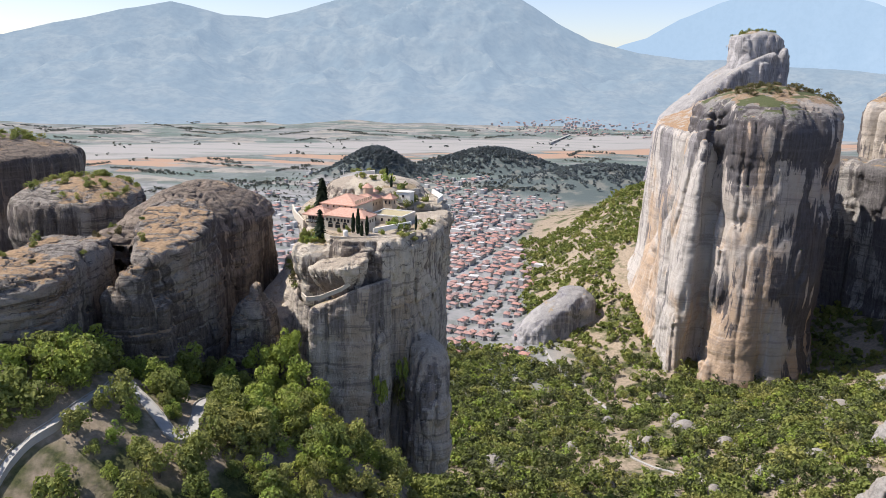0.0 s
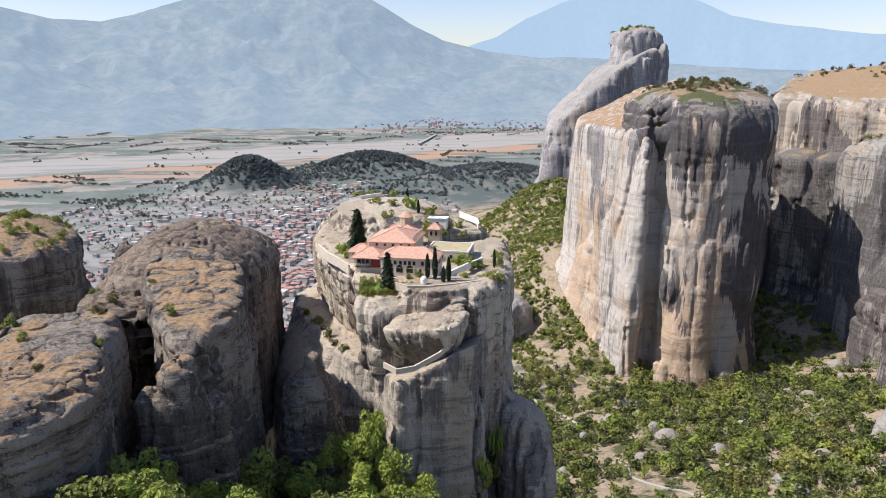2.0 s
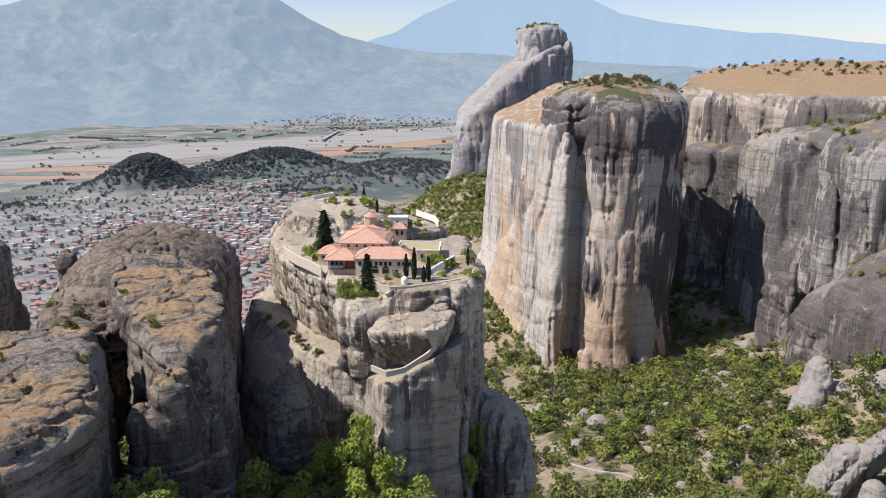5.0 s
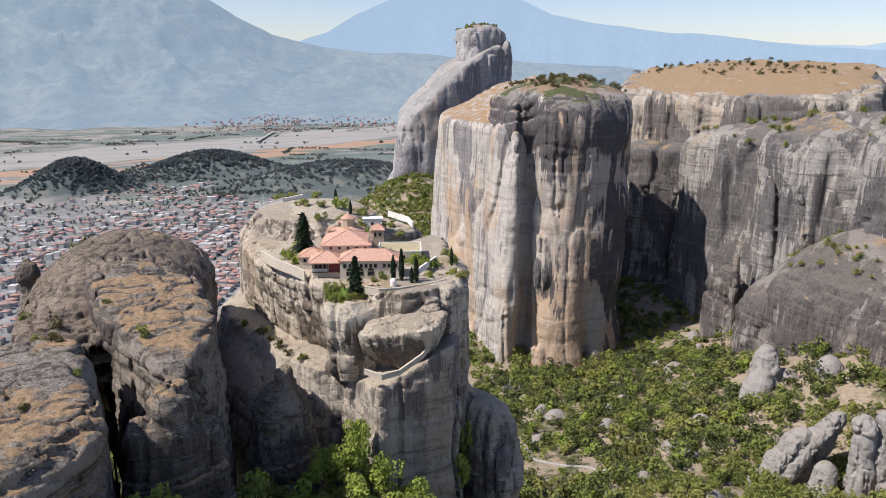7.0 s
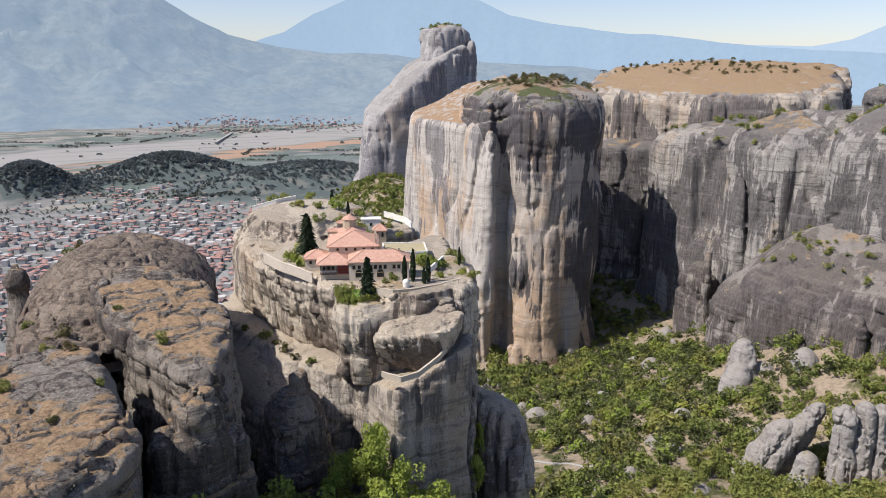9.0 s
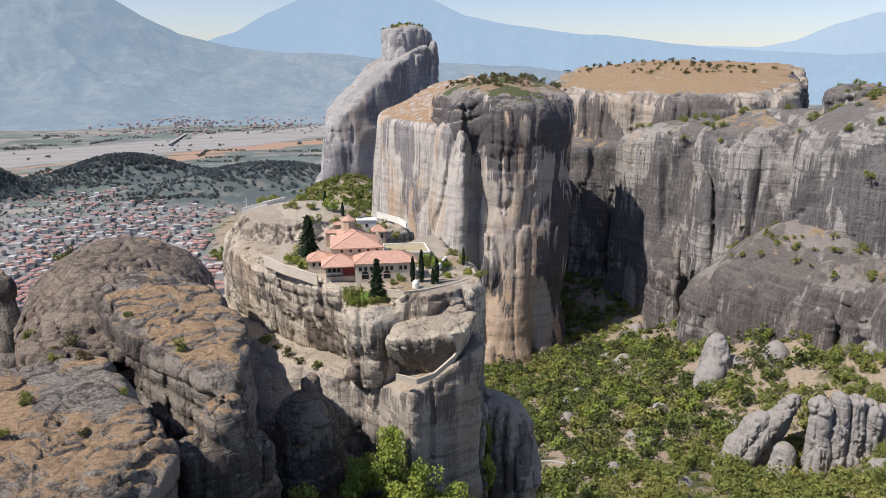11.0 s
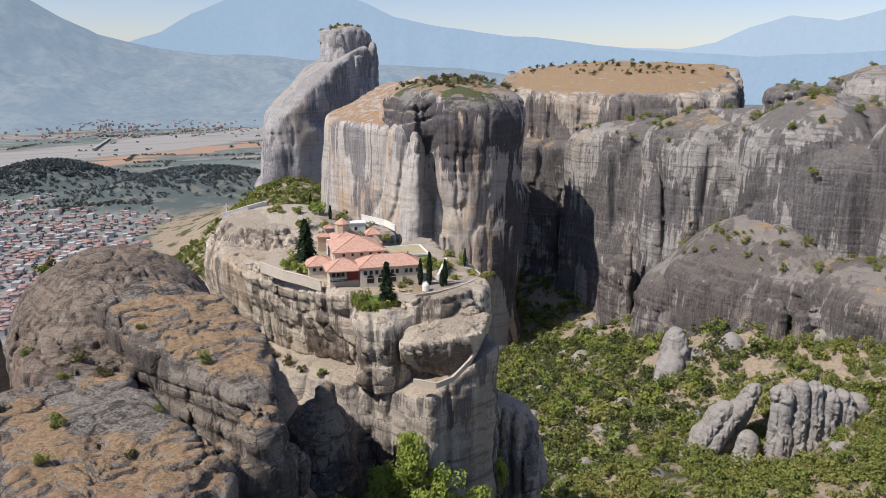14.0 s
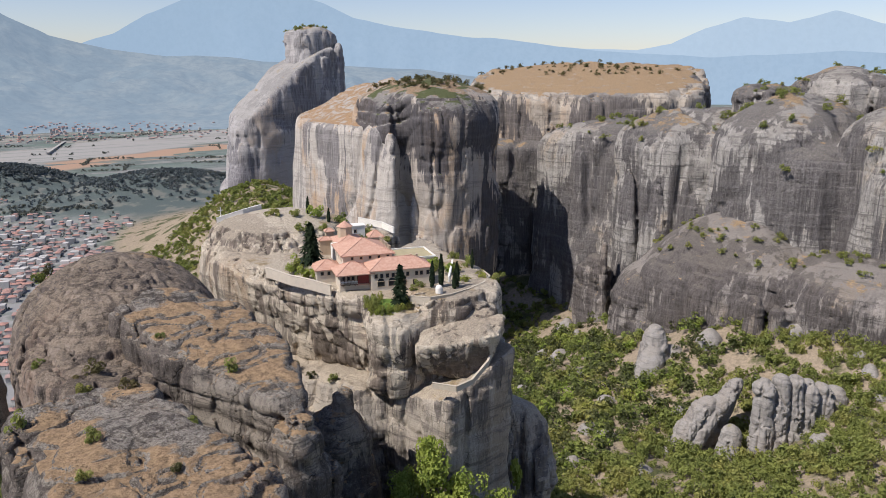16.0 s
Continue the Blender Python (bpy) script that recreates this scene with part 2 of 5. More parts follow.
def stone(name, pale, warm, dark, grass, streak=0.5, beds=0.4, varnish=0.0, coat=(0.08, 0.072, 0.066), grassy=0.5, patch=0.025, lichen=((0.2, 0.19, 0.17), (0.32, 0.3, 0.27)), mossy=0.6, scale=1.0, speck=0.3, ripple=0.0, joint=0.3, green=0.0, warmth=0.5, relief=1.0):
    """Weathered conglomerate: smooth pale faces with upright seep streaks, thin beds, varnish, dry grass on its flats."""
    pale, warm, dark, coat = [(0.965 * c[0], c[1], 1.1 * c[2]) for c in (pale, warm, dark, coat)]
    m, nt, b = shader(name, 0.92)
    t = Tree(nt)
    at = t.place()
    mul = lambda x, y: t.math("MULTIPLY", x, y)
    up = t.up()
    face = t.step(up, 0.8, 0.35)
    big = t.noise(t.place((0.02 * scale, 0.02 * scale, 0.009 * scale)), 1.0, 5, 0.6, 0.3)
    mid = t.noise(at, 0.12 * scale, 5, 0.65)
    fine = t.noise(at, 1.6, 8, 0.75)
    col = t.mix(t.step(big, 0.62 - 0.25 * warmth, 0.74 - 0.25 * warmth), pale, warm)
    col = t.mix(mul(t.step(mid, 0.42, 0.7), 0.25), col, tuple(0.6 * c for c in pale))
    # upright seep streaks at three widths
    where = t.noise(t.place((0.022 * scale, 0.022 * scale, 0.007 * scale)), 1.0, 3, 0.55)
    area = t.step(where, 0.66 - 0.26 * streak, 0.76 - 0.22 * streak)
    for w, lo, hi, k in ((0.05, 0.5, 0.62, 0.5), (0.16, 0.52, 0.6, 0.6), (0.5, 0.53, 0.62, 0.55)):
        n = t.noise(t.place((w * scale, w * scale, w * 0.05 * scale)), 1.0, 5, 0.68, 0.25)
        col = t.mix(mul(mul(t.step(n, lo, hi), face), mul(area, k)), col, dark if w < 0.4 else tuple(0.6 * c for c in dark))
    n = t.noise(t.place((0.3 * scale, 0.3 * scale, 0.008 * scale)), 1.0, 4, 0.65, 0.2)
    col = t.mix(mul(mul(t.step(n, 0.56, 0.64), face), 0.4), col, tuple(min(1, 1.22 * c) for c in pale))
    # thin beds, bent a little
    bend = t.node("VectorMath")
    bend.operation = "ADD"
    wob = t.node("TexNoise")
    wob.inputs["Scale"].default_value, wob.inputs["Detail"].default_value = 0.02 * scale, 2
    t.link(at, wob.inputs["Vector"])
    wide = t.node("VectorMath")
    wide.operation = "SCALE"
    wide.inputs[3].default_value = 2.2
    t.link(wob.outputs["Color"], wide.inputs[0])
    t.link(t.place((0.006, 0.006, 0.3 * scale)), bend.inputs[0])
    t.link(wide.outputs[0], bend.inputs[1])
    bed = t.noise(bend.outputs[0], 1.0, 8, 0.72)
    col = t.mix(mul(t.step(bed, 0.53, 0.6), beds), col, dark)
    col = t.mix(mul(t.step(bed, 0.45, 0.38), 0.7 * beds), col, tuple(min(1, 1.2 * c) for c in pale))
    if varnish:  # dark varnish that runs down the faces and leaves sharp pale patches bare
        spread_ = t.noise(t.place((0.016 * scale, 0.016 * scale, 0.012 * scale)), 1.0, 4, 0.5, 0.4)
        run = t.noise(t.place((0.11 * scale, 0.11 * scale, 0.004)), 1.0, 6, 0.66, 0.2)
        cover = t.math("ADD", mul(spread_, 0.62), mul(run, 0.38))
        shade = t.mix(t.step(t.noise(t.place((0.5, 0.5, 0.02)), 1.0, 5, 0.7), 0.38, 0.62), tuple(0.7 * c for c in coat), tuple(1.4 * c for c in coat))
        shade = t.mix(mul(t.step(bed, 0.46, 0.4), 0.4), shade, tuple(2.0 * c for c in coat))
        lo = 0.5 - 0.3 * (varnish - 0.5)
        col = t.mix(mul(t.step(cover, lo - 0.01, lo + 0.012), 0.9), col, shade)
    # joints
    crackle = t.node("TexVoronoi")
    crackle.feature = "DISTANCE_TO_EDGE"
    bent = t.node("VectorMath")
    bent.operation = "ADD"
    t.link(t.place((0.09 * scale, 0.09 * scale, 0.12 * scale)), bent.inputs[0])
    wob2 = t.node("TexNoise")
    wob2.inputs["Scale"].default_value = 0.25
    t.link(at, wob2.inputs["Vector"])
    t.link(wob2.outputs["Color"], bent.inputs[1])
    t.link(bent.outputs[0], crackle.inputs["Vector"])
    crackle.inputs["Scale"].default_value = 1.0
    gap = mul(t.step(crackle.outputs["Distance"], 0.0, 0.035, 1.0, 0.0), mul(t.step(mid, 0.45, 0.6), face))
    col = t.mix(mul(gap, joint), col, (0.05, 0.045, 0.04))
    # lichen crust, pebbles, dry grass
    top = t.math("ADD", up, mul(t.math("SUBTRACT", mid, 0.5), 0.6))
    lich = t.mix(t.step(fine, 0.4, 0.6), *lichen)
    if ripple:
        crust = t.noise(at, 0.33, 7, 0.74, 0.4)
        lich = t.mix(mul(t.step(crust, 0.5, 0.6), 0.8), lich, tuple(0.8 * c for c in dark))
        lich = t.mix(mul(t.step(crust, 0.44, 0.36), 0.45), lich, tuple(1.2 * c for c in lichen[1]))
        rip = t.noise(bend.outputs[0], 2.6, 6, 0.75)
        lich = t.mix(mul(t.step(rip, 0.52, 0.58), ripple), lich, tuple(0.45 * c for c in lichen[0]))
        lich = t.mix(mul(t.step(rip, 0.46, 0.41), 0.5 * ripple), lich, tuple(1.25 * c for c in lichen[1]))
    col = t.mix(mul(t.step(top, 0.45, 0.75), mossy), col, lich)
    pebble = t.noise(at, 2.8, 3, 0.8)
    col = t.mix(mul(t.step(pebble, 0.57, 0.66), speck), col, tuple(min(1, 1.3 * c) for c in pale))
    col = t.mix(mul(t.step(pebble, 0.44, 0.36), speck), col, tuple(0.55 * c for c in dark))
    straw = t.mix(t.step(t.noise(at, 0.7, 5, 0.7), 0.35, 0.65), grass, tuple(0.6 * c for c in grass))
    turf = mul(t.step(top, 0.83, 0.93), t.step(t.noise(at, patch, 7, 0.62), 0.63 - 0.3 * grassy, 0.66 - 0.3 * grassy))
    col = t.mix(turf, col, straw)
    if green:
        gm = mul(t.step(top, 0.7, 0.9), t.step(t.noise(at, 0.045, 4), 0.6 - 0.15 * green, 0.64 - 0.15 * green))
        col = t.mix(gm, col, (0.075, 0.085, 0.035))
    t.link(col, b.inputs["Base Color"])
    rel = t.math("ADD", t.noise(t.place((1, 1, 0.45)), 0.4 * scale, 7, 0.66), mul(bed, 0.8 * beds + 0.2))
    rel = t.math("SUBTRACT", rel, mul(gap, 0.3 * joint))
    rel = t.math("ADD", rel, mul(pebble, 0.2 * speck))
    t.bump(rel, 0.75 * relief, 1.3 / scale, b)
    return m


STONE_NEAR = stone("lichen_rock", (0.33, 0.275, 0.205), (0.27, 0.185, 0.125), (0.07, 0.056, 0.045), (0.42, 0.285, 0.165), streak=0.8, beds=0.65, grassy=0.62, patch=0.024, lichen=((0.14, 0.118, 0.096), (0.34, 0.305, 0.255)), mossy=0.9, scale=1.6, speck=0.55, ripple=0.85, joint=0.75, varnish=0.54, coat=(0.105, 0.084, 0.066), relief=2.4)
STONE_DOME = stone("striped_rock", (0.30, 0.235, 0.17), (0.25, 0.172, 0.117), (0.05, 0.04, 0.033), (0.36, 0.25, 0.15), streak=1.35, beds=0.4, grassy=0.3, patch=0.03, lichen=((0.15, 0.117, 0.086), (0.27, 0.215, 0.16)), mossy=0.8, scale=1.8, speck=0.4, ripple=0.7, joint=0.2, varnish=0.48, coat=(0.085, 0.067, 0.053), relief=2.0)
STONE_MID = stone("cream_rock", (0.60, 0.505, 0.365), (0.47, 0.345, 0.22), (0.15, 0.12, 0.095), (0.40, 0.31, 0.19), streak=0.8, beds=0.55, grassy=0.1, lichen=((0.30, 0.25, 0.19), (0.48, 0.41, 0.31)), mossy=0.7, scale=1.7, speck=0.2, joint=0.8, varnish=0.34, coat=(0.15, 0.117, 0.088), relief=2.0)
STONE_FOOT = stone("streaked_foot", (0.46, 0.39, 0.295), (0.44, 0.34, 0.23), (0.13, 0.11, 0.09), (0.40, 0.31, 0.19), streak=0.9, beds=0.55, grassy=0.1, lichen=((0.36, 0.30, 0.23), (0.52, 0.44, 0.33)), mossy=0.8, scale=1.7, speck=0.2, joint=0.5, varnish=0.4, coat=(0.16, 0.135, 0.11), relief=2.0)
STONE_BIG = stone("pale_cliff", (0.48, 0.42, 0.335), (0.46, 0.32, 0.195), (0.17, 0.152, 0.133), (0.36, 0.235, 0.135), streak=0.8, beds=0.35, grassy=1.6, scale=0.75, speck=0.12, joint=0.15, varnish=0.3, coat=(0.17, 0.152, 0.135), warmth=0.6, relief=1.1)
STONE_DRUM = stone("varnished_cliff", (0.45, 0.38, 0.295), (0.44, 0.305, 0.185), (0.15, 0.132, 0.115), (0.30, 0.21, 0.13), streak=0.7, beds=0.35, grassy=0.9, scale=0.75, speck=0.12, joint=0.15, varnish=0.52, coat=(0.055, 0.05, 0.05), green=0.7, warmth=0.75, relief=1.1)
STONE_SPIRE = stone("grey_spire", (0.36, 0.33, 0.29), (0.36, 0.29, 0.22), (0.15, 0.136, 0.124), (0.34, 0.26, 0.16), streak=0.7, beds=0.35, grassy=0.3, scale=0.7, speck=0.1, joint=0.1, varnish=0.45, coat=(0.17, 0.156, 0.147), warmth=0.3, relief=0.7)
STONE_WALL = stone("grey_cliff", (0.40, 0.36, 0.295), (0.42, 0.335, 0.235), (0.10, 0.088, 0.077), (0.36, 0.255, 0.15), streak=1.15, beds=0.65, grassy=0.35, lichen=((0.125, 0.112, 0.097), (0.235, 0.212, 0.18)), mossy=0.45, scale=1.1, speck=0.5, joint=0.55, varnish=0.58, coat=(0.105, 0.092, 0.082), warmth=0.3, relief=2.2)
STONE_LOW = stone("brown_streaked_dome", (0.31, 0.268, 0.22), (0.33, 0.26, 0.185), (0.075, 0.064, 0.056), (0.38, 0.27, 0.16), streak=1.25, beds=0.55, grassy=0.3, lichen=((0.12, 0.104, 0.088), (0.21, 0.185, 0.155)), mossy=0.5, scale=1.2, speck=0.3, joint=0.5, varnish=0.52, coat=(0.088, 0.074, 0.063), warmth=0.4, relief=2.2)
STONE_PLATEAU = stone("tawny_cliff", (0.46, 0.385, 0.285), (0.43, 0.32, 0.21), (0.13, 0.11, 0.093), (0.36, 0.25, 0.145), streak=0.85, beds=0.45, grassy=1.7, scale=0.8, speck=0.15, joint=0.3, varnish=0.45, coat=(0.11, 0.095, 0.083), warmth=0.55, relief=1.4)
STONE_PIN = stone("grey_pinnacle", (0.34, 0.305, 0.255), (0.31, 0.265, 0.21), (0.14, 0.128, 0.115), (0.3, 0.28, 0.15), streak=0.6, beds=0.45, grassy=0.1, scale=2.2, speck=0.25, joint=0.4, lichen=((0.2, 0.18, 0.152), (0.32, 0.288, 0.245)), relief=1.6)
# ---- ground: one sheet from the saddle to the foot of the mountains ----
# centre x, y, height, half widths, turn, steepness of the flank
HILLS = [
    (-100, 235, 160, 130, 110, 0, 2.0), (330, 240, 105, 260, 230, 0, 1.0), (470, 440, 70, 120, 160, 0, 1.0),
    (-150, 215, 40, 45, 35, 0, 1.0), (274, 366, -33, 40, 34, 0, 1.0), (-95, 195, 12, 50, 40, 0, 1.0), (255, 1010, 80, 70, 130, 0, 1.0), (350, 1300, 110, 90, 170, 0, 1.0), (540, 1500, 60, 200, 260, 0, 1.0),
    (-330, 480, 120, 160, 200, 0, 1.6), (-265, 2330, 92, 90, 60, 20, 1.0), (110, 2480, 84, 150, 66, -10, 1.0), (435, 760, 16, 60, 120, 0, 1.0), (555, 860, 82, 80, 110, 0, 1.0), (430, 2150, 74, 200, 120, 0, 1.0),
]


def ground_z(x, y):
    x, y = np.broadcast_arrays(np.asarray(x, float), np.asarray(y, float))
    r = np.hypot(x + 80, y - 80)
    s = np.clip((r - 3300) / 3000, 0, 1)
    z = 20 + 40 * s * s * (3 - 2 * s)
    for cx, cy, h, sx, sy, rot, p in HILLS:
        c, q = math.cos(radians(rot)), math.sin(radians(rot))
        u, v = ((x - cx) * c + (y - cy) * q) / sx, (-(x - cx) * q + (y - cy) * c) / sy
        k = u * u + v * v
        z = z + h * (np.exp(-0.5 * k) if p == 1.0 else 1 / (1 + k ** p))
    near = np.clip((1700 - r) / 900, 0, 1)
    return z + near * (4.0 * fbm2(x, y, 70, 3, 3) + 1.2 * fbm2(x, y, 16, 2, 5)) * np.clip((z - 24) / 25, 0, 1)


def spread(lo, a, b, hi, near, grow):
    inner = list(np.arange(a, b, near))
    left, right, d = [], [], near
    p = a
    while p > lo:
        d *= grow
        p -= d
        left.append(p)
    p, d = inner[-1], near
    while p < hi:
        d *= grow
        p += d
        right.append(p)
    return np.array(left[::-1] + inner + right)


gx, gy = spread(-7600, -360, 720, 7600, 6.0, 1.05), spread(-3500, 60, 1200, 7600, 6.0, 1.04)
GX, GY = np.meshgrid(gx, gy, indexing="ij")
GZ = ground_z(GX, GY)
nx, ny = GX.shape
ii = (np.arange(nx - 1)[:, None] * ny + np.arange(ny - 1)[None]).ravel()
ground_me = mesh_from("ground", np.stack([GX, GY, GZ], -1).reshape(-1, 3), np.stack([ii, ii + ny, ii + ny + 1, ii + 1], 1))


def ground_material():
    m, nt, b = shader("valley_ground", 0.95)
    t = Tree(nt)
    at = t.place()
    s = t.node("SeparateXYZ")
    t.link(at, s.inputs[0])
    X, Y, Z = s.outputs
    # fields: long plots in random tints, all greyed and blued as haze
    v = t.node("TexVoronoi")
    v.inputs["Scale"].default_value, v.inputs["Randomness"].default_value = 1.0, 0.85
    t.link(t.place((0.0045, 0.014, 0), -24), v.inputs["Vector"])
    ramp = t.node("ValToRGB")
    ramp.color_ramp.interpolation = "CONSTANT"
    tints = ((0, (0.16, 0.18, 0.165)), (0.22, (0.225, 0.22, 0.205)), (0.4, (0.145, 0.175, 0.15)), (0.55, (0.26, 0.245, 0.22)), (0.7, (0.13, 0.165, 0.14)), (0.85, (0.29, 0.265, 0.225)))
    els = ramp.color_ramp.elements
    while len(els) < len(tints):
        els.new(0.5)
    for e, (p, c) in zip(els, tints):
        e.position, e.color = p, (*c, 1)
    one = t.node("SeparateColor")
    t.link(v.outputs["Color"], one.inputs[0])
    t.link(one.outputs[0], ramp.inputs[0])
    col = t.mix(t.math("MULTIPLY", t.step(t.noise(at, 0.012, 5, 0.7), 0.45, 0.6), 0.6), ramp.outputs[0], (0.085, 0.10, 0.085))
    # orange ploughed land along the river, then the pale gravel bed
    line = t.math("SUBTRACT", Y, t.math("MULTIPLY", X, 0.42))
    line = t.math("ADD", line, t.math("MULTIPLY", t.math("SUBTRACT", t.noise(at, 0.0016, 3), 0.5), 420.0))
    orange = t.math("MULTIPLY", t.math("MULTIPLY", t.step(line, 2780, 2860), t.step(line, 3160, 3080)), t.step(one.outputs[1], 0.45, 0.5))
    col = t.mix(orange, col, (0.36, 0.235, 0.16))
    bed = t.math("MULTIPLY", t.step(line, 3110, 3170), t.step(line, 3720, 3640))
    braid = t.noise(t.place((0.0012, 0.011, 0), -22), 1.0, 4, 0.6, 0.8)
    col = t.mix(t.math("MULTIPLY", bed, t.step(braid, 0.36, 0.5, 0.45, 1.0)), col, (0.31, 0.295, 0.27))
    # the town's ground
    town = t.math("MULTIPLY", t.step(Y, 2150, 1950), t.step(Z, 34, 26))
    col = t.mix(t.math("MULTIPLY", town, 0.8), col, t.mix(t.step(t.noise(at, 0.03, 4), 0.4, 0.6), (0.29, 0.28, 0.275), (0.16, 0.17, 0.155)))
    # slopes: scrub and bare soil
    soil = t.mix(t.step(t.noise(at, 0.35, 5, 0.7), 0.35, 0.65), (0.33, 0.26, 0.185), (0.22, 0.18, 0.125))
    scrub = t.mix(t.step(t.noise(at, 0.5, 5, 0.7), 0.35, 0.65), (0.045, 0.055, 0.02), (0.10, 0.10, 0.04))
    slope = t.mix(t.step(t.noise(at, 0.028, 5, 0.6), 0.40, 0.5), scrub, soil)
    # from y 1700 on, distance haze is put into the slope colours
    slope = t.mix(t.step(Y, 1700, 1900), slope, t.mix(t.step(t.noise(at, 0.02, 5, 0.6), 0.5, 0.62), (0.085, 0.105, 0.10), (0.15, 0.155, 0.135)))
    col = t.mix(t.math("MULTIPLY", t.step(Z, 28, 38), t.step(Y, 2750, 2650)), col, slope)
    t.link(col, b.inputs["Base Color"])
    t.bump(t.noise(at, 0.4, 6, 0.7), 0.6, 1.0, b)
    return m


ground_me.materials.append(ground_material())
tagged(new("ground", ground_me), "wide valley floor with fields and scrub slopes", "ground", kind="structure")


# ---- far mountains, a backdrop whose blue haze is emitted by its material ----
def distance_material(name, lit, shade, haze_glow, scale):
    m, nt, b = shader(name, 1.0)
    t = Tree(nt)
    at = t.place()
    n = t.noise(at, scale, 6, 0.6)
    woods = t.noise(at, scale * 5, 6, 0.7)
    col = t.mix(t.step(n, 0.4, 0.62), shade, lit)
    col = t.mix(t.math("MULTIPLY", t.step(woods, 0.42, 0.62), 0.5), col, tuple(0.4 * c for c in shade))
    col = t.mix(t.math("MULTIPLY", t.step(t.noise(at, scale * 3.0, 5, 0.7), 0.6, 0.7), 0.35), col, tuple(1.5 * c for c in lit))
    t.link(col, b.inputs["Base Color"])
    # the haze: every slope gives off the same blue light
    b.inputs["Emission Color"].default_value = (*haze_glow, 1)
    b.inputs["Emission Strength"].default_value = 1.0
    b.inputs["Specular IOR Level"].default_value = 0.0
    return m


def range_of(name, az, el, r0, r1, material, rough, label, seed, size=700.0, steep=1.35):
    """A mountain range round the plain: crest heights by bearing, relief by ridged noise."""
    a = np.arange(az[0], az[-1] + 0.01, 0.2)
    k = np.linspace(0, 1, 60)
    A, K = np.meshgrid(np.radians(a), k, indexing="ij")
    crest = np.interp(np.degrees(A), az, el)
    crest = crest + 0.12 * fbm2(np.degrees(A) / 4.0, 0 * A, 1.0, 4, seed)
    R = r0 + (r1 - r0) * K + 250 * (1 - K) * fbm2(np.degrees(A) / 7, 0 * A, 1.0, 3, seed + 9)
    top = 350 + r1 * np.tan(np.radians(crest))
    X, Y = -80 + R * np.sin(A), 80 + R * np.cos(A)
    cut = np.abs(fbm2(X + 0.4 * Y, Y - 0.3 * X, size, 5, seed + 3))
    Z = 14 + (top - 20) * K ** steep * (1 - rough * np.minimum(1, 4 * K * (1 - K)) * np.minimum(cut * 1.3, 1))
    n, c = A.shape
    i = (np.arange(n - 1)[:, None] * c + np.arange(c - 1)[None]).ravel()
    me = mesh_from(name, np.stack([X, Y, Z], -1).reshape(-1, 3), np.stack([i, i + 1, i + c + 1, i + c], 1)[:, ::-1])
    me.materials.append(material)
    return tagged(new(name, me), label, "mountain", kind="structure")


HAZE_1 = distance_material("wooded_mountain_haze", (0.10, 0.10, 0.082), (0.06, 0.07, 0.066), (0.176, 0.235, 0.315), 0.0035)
HAZE_2 = distance_material("distant_mountain_haze", (0.045, 0.05, 0.055), (0.04, 0.047, 0.055), (0.275, 0.38, 0.51), 0.004)
HAZE_3 = distance_material("farthest_mountain_haze", (0.04, 0.045, 0.05), (0.035, 0.042, 0.05), (0.36, 0.465, 0.59), 0.004)
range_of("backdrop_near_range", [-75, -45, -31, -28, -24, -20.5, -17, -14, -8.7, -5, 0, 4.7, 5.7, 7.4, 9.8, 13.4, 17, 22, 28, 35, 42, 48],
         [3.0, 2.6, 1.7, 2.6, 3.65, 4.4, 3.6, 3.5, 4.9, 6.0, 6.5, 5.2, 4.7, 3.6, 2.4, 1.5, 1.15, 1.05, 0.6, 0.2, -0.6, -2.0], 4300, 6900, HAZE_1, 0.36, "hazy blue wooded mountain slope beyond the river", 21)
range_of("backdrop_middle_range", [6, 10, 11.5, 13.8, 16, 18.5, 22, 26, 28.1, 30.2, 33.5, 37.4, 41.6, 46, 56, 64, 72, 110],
         [-1, 1.0, 1.9, 2.7, 4.05, 5.0, 5.9, 5.4, 4.8, 3.9, 3.3, 2.7, 2.3, 1.7, 1.0, 1.3, 1.0, 1.0], 6950, 7350, HAZE_2, 0.4, "distant mountain with a long flank, pale blue with haze", 41, 900)
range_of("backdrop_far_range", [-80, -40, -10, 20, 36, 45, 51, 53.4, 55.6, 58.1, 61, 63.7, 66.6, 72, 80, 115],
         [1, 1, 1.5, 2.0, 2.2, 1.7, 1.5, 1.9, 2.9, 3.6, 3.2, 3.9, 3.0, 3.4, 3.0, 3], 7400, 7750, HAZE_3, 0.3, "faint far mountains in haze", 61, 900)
# ---- rocks ----
# the monastery's pillar: a foot with a ledge round it, and the overhanging tiers above
monastery_rock = tagged(new("monastery_rock"), "sheer cream and grey sandstone pillar under the monastery", "rock")
r = Rock((-112, 268, 182), (22, 446, 273), 0.82)
r.block([(-50, 279.5), (-24, 281), (-11, 298), (-8, 318), (-54, 318)], 150, 262.5, batter=(0.0, 0.02, 0.06, 0.0, 0.03), tilt=(0.42, -0.2), edge=1.5, corner=2)
r.block([(-58, 308), (-12, 300), (0, 325), (4, 372), (-4, 420), (-38, 438), (-66, 432), (-83, 402), (-80, 372), (-72, 340)], 150, 253.8, batter=(0, 0.02, 0.02, 0.02, 0.02, 0.05, 0.25, 0.3, 0.3, 0.22), edge=3, corner=5, blend=2)
r.add(-4, 306, 9, 15, 20, 150, 238, taper=0.45, n=2.4, dome=6)
r.add(-75, 350, 14, 36, 10, 150, 250, taper=0.5, n=2.3, dome=12, blend=6)
